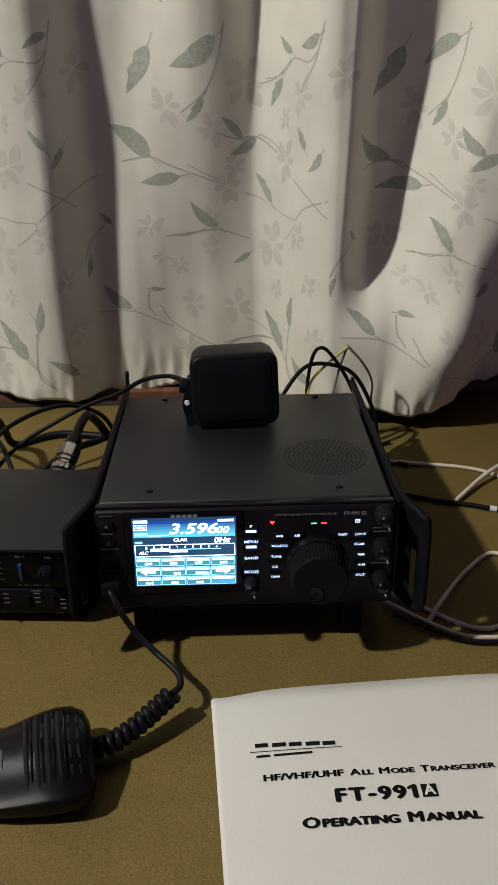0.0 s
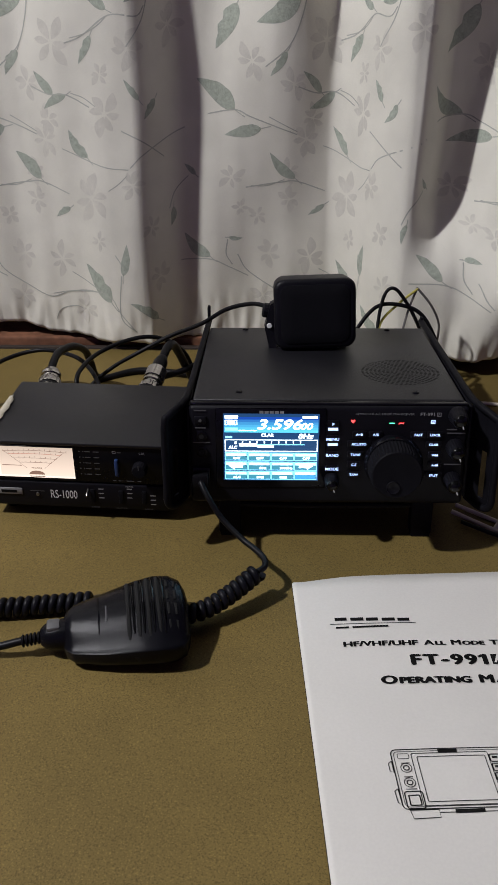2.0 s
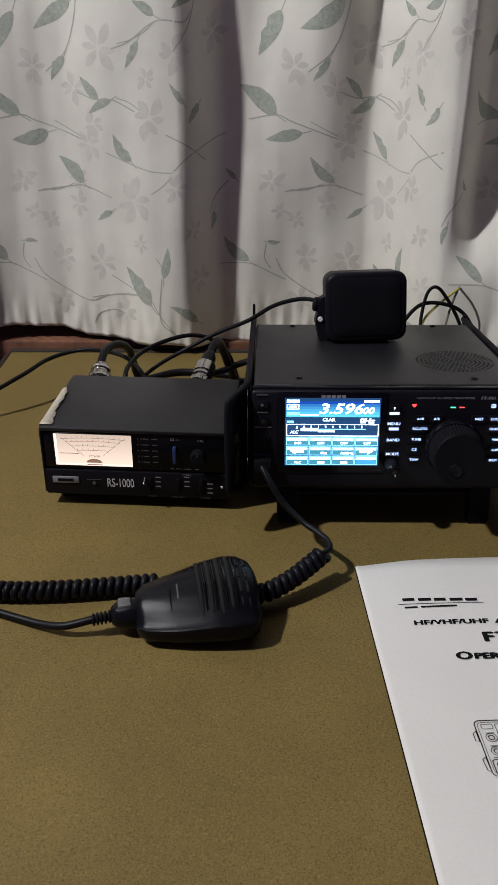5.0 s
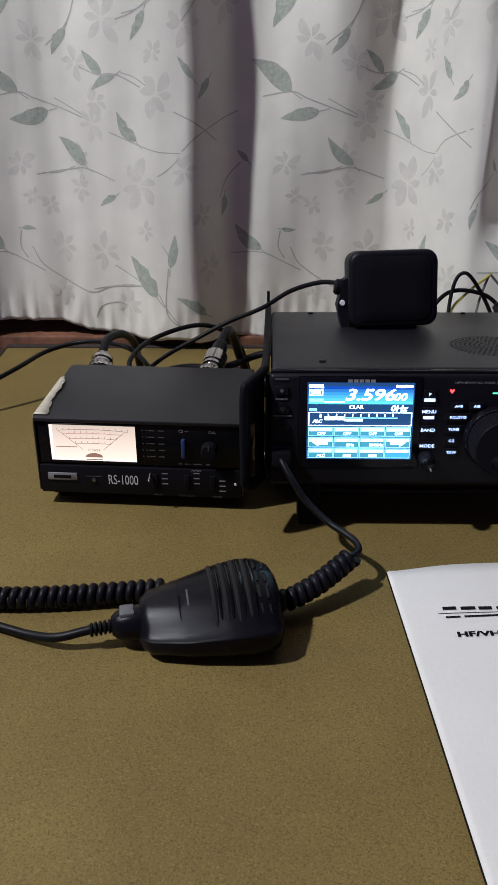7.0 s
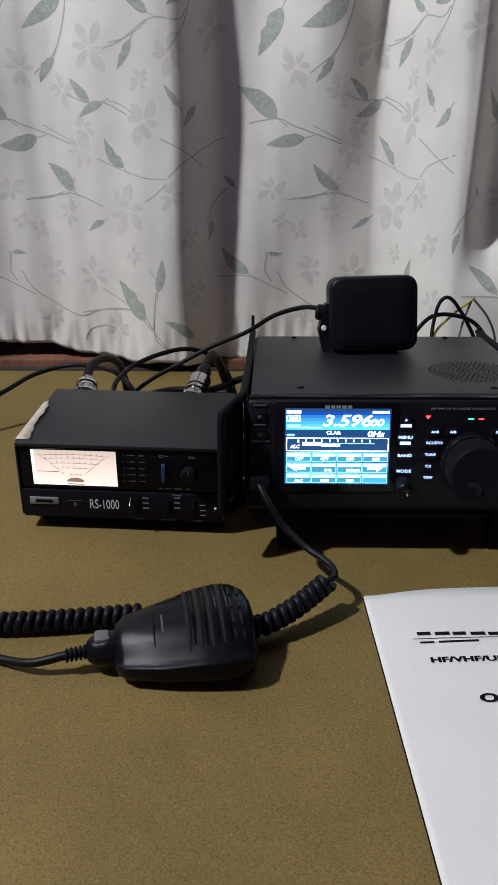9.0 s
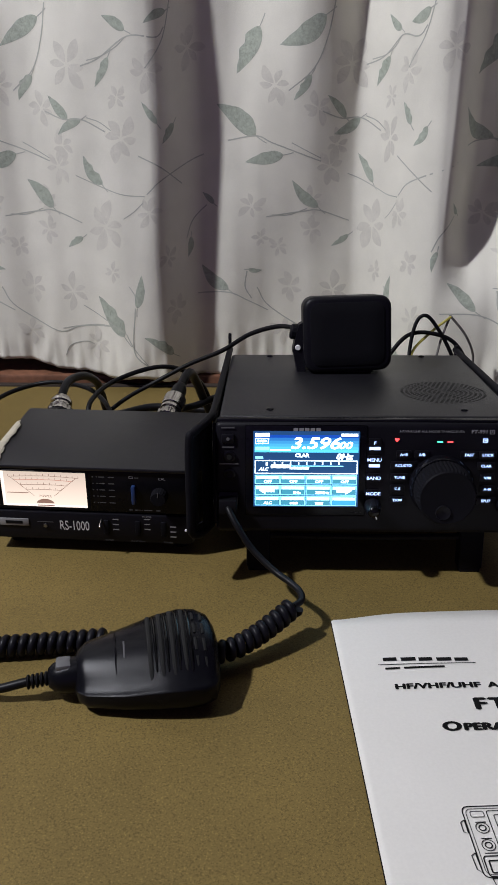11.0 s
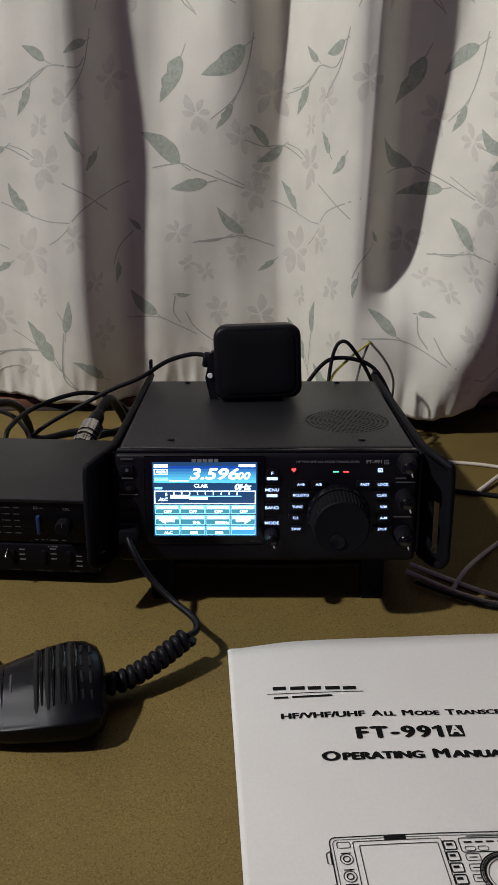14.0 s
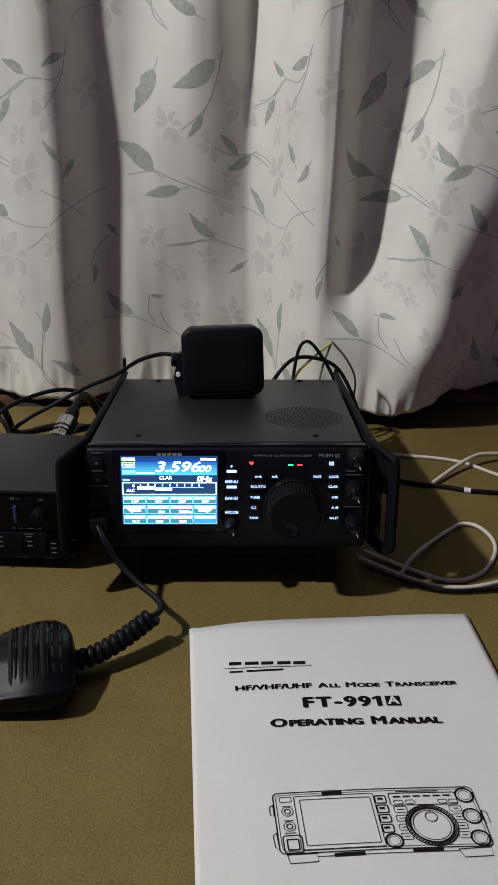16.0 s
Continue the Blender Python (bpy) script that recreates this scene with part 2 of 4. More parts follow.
# unseen shell added round the table; dark floor, ceiling and west wall keep shadows deep
slab("floor", -2.6, 2.4, -3.2, 0.8, -0.1, 0.0, M_FLOOR, "unseen floor under the table, dark brown to limit bounce", "floor")
slab("ceiling", -2.6, 2.4, -3.2, 0.8, 2.75, 2.85, M_WALL, "unseen ceiling, dark grey to limit bounce", "ceiling")
slab("wall_north", -2.6, 2.4, 0.62, 0.8, 0.0, 2.75, M_WALL, "dark grey wall behind the curtain", "wall")
slab("wall_south", -2.6, 2.4, -3.2, -3.1, 0.0, 2.75, M_MAUVEBOUNCE, "unseen wall, mauve to tint the light it bounces", "wall")
slab("wall_west", -2.6, -2.5, -3.1, 0.62, 0.0, 2.75, M_WALL, "unseen wall, dark grey to limit bounce", "wall")
slab("wall_east", 2.3, 2.4, -3.1, 0.62, 0.0, 2.75, M_MAUVEBOUNCE, "unseen wall, mauve to tint the light it bounces", "wall")
slab("window_sill", -1.4, 1.2, 0.40, 0.62, TOP - 0.05, TOP + 0.006, M_SILL, "reddish brown wooden window sill behind the table", "window sill", 0.003)

# table, its left end just in view
table = thing("table", pose(0, 0, 0), "tan hardboard table with a dark edging strip", "table")
part("tabletop", box(-0.318, 1.05, -0.75, 0.380, TOP - 0.025, TOP, 0.002), M_TABLE, table)
part("edging", box(-0.320, 1.05, 0.3805, 0.388, TOP - 0.028, TOP + 0.0015, 0.001), M_EDGE, table, "dark edging strip")
part("edging", box(-0.324, -0.3185, -0.75, 0.380, TOP - 0.028, TOP - 0.001, 0.001), M_EDGE, table, "dark edging strip")
for lx in (-0.26, 0.98):
    for ly in (-0.69, 0.32):
        part("leg", box(lx - 0.025, lx + 0.025, ly - 0.025, ly + 0.025, 0.0, TOP - 0.0255, 0.003), M_EDGE, table)


# ---- curtain ----
def ease(t):
    return 0.0 if t <= 0 else 1.0 if t >= 1 else t * t * (3 - 2 * t)


def ridge(x, crest, rise, fall, height):
    """A fold that comes forward slowly and drops back quickly past its crest."""
    d = x - crest
    if d < 0:
        return height * ease(1 + d / rise) if d > -rise else 0.0
    return height * math.exp(-((d / fall) ** 2))


def swell(x, crest, rise, fall, height):
    """A round fold that comes forward slowly and rolls back over its crest."""
    d = x - crest
    if d < 0:
        return height * ease(1 + d / rise) if d > -rise else 0.0
    return height * 0.5 * (1 + math.cos(math.pi * min(d / fall, 1.0)))


def fold_y(x, z):
    """The large folds of the cloth."""
    y = 0.408
    y -= swell(x, -0.110, 0.15, 0.050, 0.037)
    y -= ridge(x, -0.400, 0.15, 0.034, 0.060)
    y -= swell(x, 0.050 + 0.05 * (z - 0.25), 0.09, 0.050, 0.025 * ease((z - 0.12) / 0.24) + 0.003)
    # to the right the cloth comes well forward, drops into a deep fold, and turns back past a slanting crest
    crest = 0.228 + 0.46 * max(z - 0.04, -0.02)
    out = 0.078 * ease((x - 0.094) / 0.080) + 0.040 * ease((x - 0.225) / 0.080) * (0.35 + 0.65 * ease((0.42 - z) / 0.32))
    out -= 0.044 * ease((x - 0.178 - 0.03 * (z - 0.25)) / 0.035) * (1 - ease((x - 0.247 - 0.26 * (z - 0.33)) / 0.066)) * ease((z - 0.100) / 0.10)
    out += 0.024 * ease((x - 0.150) / 0.130) * ease((0.17 - z) / 0.09)
    y -= out * (1 - ease((x - crest) / 0.185))
    y -= ridge(x, 0.60, 0.16, 0.04, 0.05)
    return y + 0.002 * math.sin(23 * x + 5 * z) + 0.0014 * math.sin(61 * x - 11 * z + 1.0)


def cloth_y(x, z):
    """The cloth with its creases; near the hem it puckers."""
    y = fold_y(x, z)
    return y + 0.0016 * noise.noise((x * 42, z * 6, 5.0)) + 0.0030 * noise.noise((x * 17, z * 7, 3.0)) + 0.0050 * noise.noise((x * 95, z * 22, 7.0)) * ease((0.075 - z) / 0.07)


# the print follows the cloth's own length, measured along its folds from x = 0
ACROSS = [-0.8 + 0.0005 * k for k in range(3201)]
def along(z):
    run = np.concatenate(([0.0], np.cumsum([math.hypot(0.0005, fold_y(x + 0.0005, z) - fold_y(x, z)) for x in ACROSS[:-1]])))
    # small pleats take up a little more of it where the cloth comes forward
    run += [0.014 * ease((x - 0.12) / 0.025) - 0.016 * ease((x - 0.20) / 0.08) for x in ACROSS]
    return run - np.interp(0.0, ACROSS, run)


LOW, HIGH = along(0.09), along(0.25)


def hem(x):
    z = 0.008 + 0.014 * ease((-0.10 - x) / 0.22) + 0.010 * ease((x - 0.12) / 0.08) + 0.010 * ease((x - 0.245) / 0.06) * (1 - ease((x - 0.325) / 0.03))
    return z + 0.0025 * math.sin(38 * x) + 0.0016 * math.sin(95 * x + 1)


def on_cloth(bm, proud=0.00004):
    """Lays a flat print, drawn along the cloth and up it, onto the folds."""
    for v in bm.verts:
        u, z = v.co.x, v.co.y
        q = ease((z - 0.09) / 0.12)
        x = float(np.interp(u, LOW, ACROSS)) * (1 - q) + float(np.interp(u, HIGH, ACROSS)) * q
        slope = abs(cloth_y(x + 0.001, z) - cloth_y(x - 0.001, z)) / 0.002
        v.co = (x, cloth_y(x, z) - proud - 0.00008 * min(slope, 2.0) - 0.00020 * ease((0.08 - z) / 0.03), z)
    return bm


def leaf_print(bx, bz, tx, tz, bm, girth=0.19, notch=0.0, petal=False):
    """A printed leaf from its base to its tip, one side gently toothed, or a petal, broadest near its end."""
    way = Vector((tx - bx, tz - bz, 0))
    side = Vector((-way.y, way.x, 0)) * (girth + 0.03 * math.sin(bx * 91 + bz * 57))
    bend = side * 0.45 * math.sin(bx * 133)
    rows = []
    for k in range(15):
        t = k / 14
        w = math.sin(math.pi * t**1.12) ** 0.80 if petal else math.sin(math.pi * t**0.80) ** 0.85 * (1 - 0.30 * t)
        bite = 1 - notch * (0.5 + 0.5 * math.sin(19.0 * t + bx * 40)) * math.sin(math.pi * t)
        p = Vector((bx, bz, 0)) + way * t + bend * math.sin(math.pi * t)
        rows.append([bm.verts.new(p + side * w * q) for q in (-bite, -0.45, 0, 0.45, 1)])
    for p, q in zip(rows, rows[1:]):
        for k in range(4):
            bm.faces.new((p[k], p[k + 1], q[k + 1], q[k]))


# one repeat of the print, in metres along the cloth and up it: base and tip of each leaf
REPEAT = 0.302
LEAVES = [
    (-0.118, 0.277, -0.133, 0.297), (-0.097, 0.277, -0.113, 0.258), (-0.005, 0.263, -0.046, 0.293), (0.024, 0.245, -0.017, 0.237),
    (-0.001, 0.364, -0.025, 0.321), (0.063, 0.373, 0.019, 0.347), (0.050, 0.321, 0.033, 0.297), (0.156, 0.360, 0.133, 0.373),
    (0.199, 0.377, 0.174, 0.366), (0.137, 0.337, 0.121, 0.310), (0.088, 0.280, 0.067, 0.302), (0.103, 0.280, 0.075, 0.265),
    (0.122, 0.218, 0.102, 0.246), (0.061, 0.192, 0.033, 0.220), (0.095, 0.163, 0.076, 0.151), (-0.077, 0.162, -0.081, 0.141),
    (-0.035, 0.104, -0.064, 0.131), (-0.014, 0.126, 0.002, 0.125), (-0.050, 0.195, -0.062, 0.207), (-0.146, 0.092, -0.140, 0.128),
    (-0.163, 0.059, -0.193, 0.101), (-0.106, 0.039, -0.140, 0.060),
]
# middle and reach of each faded flower
FLOWERS = [
    (-0.210, 0.330, 0.025), (-0.230, 0.234, 0.019), (-0.156, 0.263, 0.022), (-0.179, 0.176, 0.025), (-0.248, 0.169, 0.014), (-0.224, 0.103, 0.020),
    (-0.277, 0.057, 0.016), (-0.173, 0.129, 0.011), (-0.127, 0.325, 0.019), (-0.130, 0.192, 0.016), (-0.100, 0.089, 0.016), (-0.010, 0.193, 0.016),
    (-0.288, 0.311, 0.019), (-0.244, 0.290, 0.016), (-0.283, 0.151, 0.012), (-0.270, 0.107, 0.016), (-0.198, 0.047, 0.018), (-0.075, 0.345, 0.020),
    (-0.248, 0.200, 0.014), (0.000, 0.160, 0.010), (-0.110, 0.145, 0.013), (-0.223, 0.255, 0.015), (-0.158, 0.301, 0.012),
]
VINES = [
    [(0.107, 0.329), (0.127, 0.336), (0.158, 0.355), (0.186, 0.354), (0.196, 0.363)],
    [(0.028, 0.306), (0.052, 0.326), (0.065, 0.354), (0.072, 0.385)],
    [(0.174, 0.327), (0.194, 0.354), (0.205, 0.388)],
    [(-0.240, 0.287), (-0.219, 0.280), (-0.198, 0.280), (-0.173, 0.269)],
    [(-0.035, 0.258), (-0.005, 0.263), (0.011, 0.257), (0.037, 0.248), (0.062, 0.239)],
    [(-0.296, 0.182), (-0.257, 0.188), (-0.240, 0.189), (-0.207, 0.178)],
    [(-0.139, 0.247), (-0.118, 0.237), (-0.088, 0.218)],
    [(-0.132, 0.210), (-0.113, 0.225), (-0.060, 0.245)],
    [(-0.058, 0.194), (-0.075, 0.178), (-0.083, 0.161)],
    [(-0.069, 0.100), (-0.035, 0.101), (-0.015, 0.092), (0.008, 0.080)],
    [(-0.015, 0.124), (-0.017, 0.107), (-0.010, 0.094)],
    [(-0.306, 0.106), (-0.292, 0.084), (-0.247, 0.058), (-0.218, 0.065), (-0.181, 0.069)],
    [(-0.148, 0.092), (-0.152, 0.044), (-0.135, 0.025)],
]
TENDRILS = [
    [(-0.210, 0.226), (-0.179, 0.215), (-0.157, 0.209), (-0.134, 0.208)], [(-0.270, 0.257), (-0.254, 0.249), (-0.240, 0.242)],
    [(-0.193, 0.282), (-0.179, 0.278), (-0.166, 0.270)], [(-0.188, 0.334), (-0.172, 0.338), (-0.156, 0.346), (-0.145, 0.355)],
    [(-0.290, 0.184), (-0.272, 0.184), (-0.253, 0.191)], [(-0.240, 0.029), (-0.232, 0.042), (-0.213, 0.048), (-0.203, 0.045)],
    [(-0.160, 0.062), (-0.152, 0.047), (-0.137, 0.028)], [(-0.213, 0.089), (-0.187, 0.076), (-0.167, 0.066), (-0.160, 0.062)],
    [(-0.240, 0.061), (-0.215, 0.066), (-0.193, 0.069), (-0.175, 0.069)], [(-0.154, 0.115), (-0.148, 0.106), (-0.144, 0.096)],
    [(-0.158, 0.185), (-0.147, 0.192), (-0.136, 0.202)],
]


def build_curtain():
    curtain = thing("curtain", pose(0, 0, TOP), "cream curtain printed with faded green leaves, vines and flowers", "curtain")
    # closely woven where it hangs behind the table, coarser beyond
    xs = np.concatenate((np.linspace(-0.95, -0.45, 120)[:-1], np.linspace(-0.45, 0.50, 1100), np.linspace(0.50, 0.95, 110)[1:]))
    ups = np.concatenate((np.linspace(0.0, 0.36, 130)[:-1], np.linspace(0.36, 1.0, 60)))
    verts, faces, n = [], [], len(ups)
    for x in xs:
        x, low = float(x), hem(float(x))
        for q in ups:
            z = low + (1.45 - low) * float(q)
            verts.append((x, cloth_y(x, z), z))
    for i in range(len(xs) - 1):
        for k in range(n - 1):
            faces.append((i * n + k, (i + 1) * n + k, (i + 1) * n + k + 1, i * n + k + 1))
    me = bpy.data.meshes.new("cloth")
    me.from_pydata(verts, [], faces)
    me.materials.append(M_CLOTH)
    me.shade_smooth()
    cloth = new("cloth", me)
    cloth.parent = curtain
    mod = cloth.modifiers.new("thickness", "SOLIDIFY")
    mod.thickness, mod.offset = 0.0008, -1.0
    vines = bmesh.new()
    seen = lambda u, z: -0.50 < u < 0.58 and 0.02 < z < 0.52  # noqa: E731
    for du, dz in [(REPEAT * k, 0.0) for k in (-2, -1, 0, 1, 2)] + [(REPEAT * (k + 0.5), 0.375) for k in (-2, -1, 0, 1)]:
        for bu, bz, tu, tz in LEAVES:
            if not seen(bu + du, bz + dz):
                continue
            bm = bmesh.new()
            leaf_print(bu + du, bz + dz, tu + du, tz + dz, bm, 0.19, 0.40 if bu * 1000 % 3 > 1 else 0.12)
            part("printed_leaf", on_cloth(bm, 0.00010), M_LEAF, curtain, "", None, False)
            au, az = bu - tu, bz - tz
            stem = [(bu + du + au * s - az * s * s * 0.35, bz + dz + az * s + au * s * s * 0.2) for s in (0, 0.12, 0.25)]
            strip([p[:2] for p in spline([(*p, 0) for p in stem], 4)], 0.0010, vines)
        for vine, width in [(v, 0.0013) for v in VINES] + [(v, 0.0010) for v in TENDRILS]:
            if not seen(vine[0][0] + du, vine[0][1] + dz):
                continue
            strip([p[:2] for p in spline([(u + du, z + dz, 0) for u, z in vine], 6)], width, vines)
        for fu, fz, r in FLOWERS:
            if not seen(fu + du, fz + dz):
                continue
            bm = bmesh.new()
            for k in range(6):
                a = 2 * math.pi * k / 6 + fu * 40 + 0.16 * math.sin(k * 3.7 + fz * 70)
                q = r * (0.95 + 0.2 * math.sin(k * 2.3 + fu * 90))
                leaf_print(fu + du + 0.10 * r * math.cos(a), fz + dz + 0.10 * r * math.sin(a), fu + du + q * math.cos(a), fz + dz + q * math.sin(a), bm, 0.235, 0.0, True)
            part("printed_flower", on_cloth(bm), M_FLOWER, curtain, "", None, False)
    tagged(part("printed_vines", on_cloth(vines, 0.00013), M_VINE, curtain, "", None, False), kind="stuff")
    return curtain


build_curtain()

# ---- transceiver ----
RADIO = pose(0, 0, TOP + 0.0568, -7.0)  # origin: the display's lower left corner; y runs back, z up the panel


def on_panel(a, b, depth):
    """A flat figure in xy set upright on the panel at a, b."""
    return pose(a, depth, b, 90)


def panel_text(radio, text, a, b, size, mat, depth=-0.0027, name="legend", bold=0.0, wide=1.0, shear=0.0):
    return part(name, moved(lettering(text, size, bold, wide, shear), on_panel(a, b, depth)), mat, radio)


def panel_bar(radio, a0, a1, b0, b1, mat, depth=-0.0027, name="legend"):
    return part(name, moved(flat(a0, a1, b0, b1), on_panel(0, 0, depth)), mat, radio)


def frame_bar(a0, a1, b0, b1, w, bm=None):
    bm = flat(a0, a1, b0, b0 + w, bm)
    bm = flat(a0, a1, b1 - w, b1, bm)
    bm = flat(a0, a0 + w, b0, b1, bm)
    return flat(a1 - w, a1, b0, b1, bm)


def knob(radio, name, a, b, r, length, flutes=24):
    m = on_panel(a, b, -0.0021)
    k = part(name, turned([(r * 1.12, 0), (r * 1.12, length * 0.25), (r, length * 0.32), (r, length * 0.85), (r * 0.86, length), (r * 0.3, length * 1.01)], m, flutes * 2, flutes, 0.05), M_BLACK, radio)
    part("knob_cap", turned([(r * 0.82, 0), (r * 0.78, 0.0010), (r * 0.62, 0.0021), (r * 0.40, 0.0028), (r * 0.08, 0.0032)], m @ pose(0, 0, length), 28), M_SHINE, k)
    # white sliver painted as the glint on the cap's edge
    part("pointer_or_glint", box(-0.0004, 0.0004, r * 0.50, r * 0.95, length * 0.95, length + 0.0026, 0.0001), M_WHITE, k, "white line for the glint on the cap", m @ pose(0, 0, 0, 0, 0, 200))
    return k


def build_display(radio):
    """The lit picture: laid out in 361 by 255 steps over 70.1 by 52.6 mm."""
    sx, sy = 0.0701 / 361, 0.0526 / 255
    disp = part("display", box(-0.0008, 0.0709, -0.0033, -0.0021, -0.0008, 0.0534, 0.0003), M_SCREEN, radio, "lit blue and white display")

    def bar(u0, u1, v0, v1, mat, d=-0.0034, name="display_field"):
        part(name, moved(flat(u0 * sx, u1 * sx, 0.0526 - v1 * sy, 0.0526 - v0 * sy), on_panel(0, 0, d)), mat, disp)

    def line(u0, u1, v0, v1, w, mat, d=-0.0036):
        part("display_frame", moved(frame_bar(u0 * sx, u1 * sx, 0.0526 - v1 * sy, 0.0526 - v0 * sy, w * sx), on_panel(0, 0, d)), mat, disp)

    def word(text, u, v, size, mat=M_SWHITE, shear=0.0, bold=0.0, wide=1.0):
        part("display_text", moved(lettering(text, size * sy, bold, wide, shear), on_panel(u * sx, 0.0526 - v * sy, -0.0038)), mat, disp)

    for k in range(6):
        bar(0, 361, 8 + k * 10, 18 + k * 10, M_BAND[k])
    bar(2, 52, 2, 14, M_SWHITE, -0.0036)
    line(2, 50, 19, 39, 3, M_SWHITE)
    bar(10, 42, 25, 33, M_SWHITE, -0.0036)
    bar(3, 52, 49, 61, M_SCYAN, -0.0036)
    bar(55, 125, 58, 62, M_SWHITE, -0.0036)
    bar(300, 358, 3, 12, M_SWHITE, -0.0036)
    word("3.596", 210, 38, 54, shear=0.25, bold=0.00025, wide=1.36)
    word("00", 314, 44, 34, shear=0.25, bold=0.0002, wide=1.25)
    bar(3, 30, 82, 90, M_SCYAN, -0.0036)
    word("CLAR", 166, 78, 17, bold=0.00012, wide=1.1)
    word("0Hz", 312, 82, 27, shear=0.2, bold=0.0002, wide=1.2)
    line(1, 360, 95, 142, 3, M_SWHITE)
    word("S", 43, 108, 14, bold=0.0002)
    word("ALC", 31, 126, 16, shear=0.25, bold=0.0001)
    for k in range(9):
        bar(68 + k * 28, 72 + k * 28, 101, 110, M_SWHITE, -0.0036)
    bar(57, 310, 113, 116, M_SCYAN, -0.0036)
    bar(57, 125, 110, 122, M_SWHITE, -0.0037)
    bar(125, 190, 118, 126, M_SWHITE, -0.0036)
    low = (("OFF", "OFF", "OFF", "OFF"), ("", "0Hz", "3000Hz", ""), ("ALC", "", "", ""))
    for r, (v0, v1) in enumerate(((146, 178), (182, 217), (220, 254))):
        for q in range(4):
            u0 = 1 + q * 90
            line(u0, u0 + 88, v0, v1, 2.6, M_SCYAN)
            bar(u0 + 4, u0 + 84, v0 + 4, v0 + 15, M_SPALE, -0.0035)
            bar(u0 + 16, u0 + 72, v0 + 6, v0 + 12, M_SWHITE, -0.0037)
            bar(u0 + 4, u0 + 84, v0 + 16, v1 - 3, M_SDEEP if (r, q) != (2, 3) else M_SBLUE, -0.0035)
            if low[r][q]:
                word(low[r][q], u0 + 46 + (12 if r == 1 else 0), v1 - 9, 13, bold=0.00008, wide=1.15)
            elif r == 2 and q < 3:
                bar(u0 + 34, u0 + 62, v1 - 13, v1 - 5, M_SWHITE, -0.0037)
    for u, flip in ((44, -1), (315, 1)):
        bm = bmesh.new()
        pts = [(u - 26 * flip, 193), (u + 6 * flip, 193), (u + 6 * flip, 186), (u + 28 * flip, 199), (u + 6 * flip, 213), (u + 6 * flip, 206), (u - 26 * flip, 206)]
        bm.faces.new([bm.verts.new((p * sx, 0.0526 - q * sy, 0)) for p, q in pts])
        part("display_arrow", moved(bm, on_panel(0, 0, -0.0040)), M_SWHITE, disp)


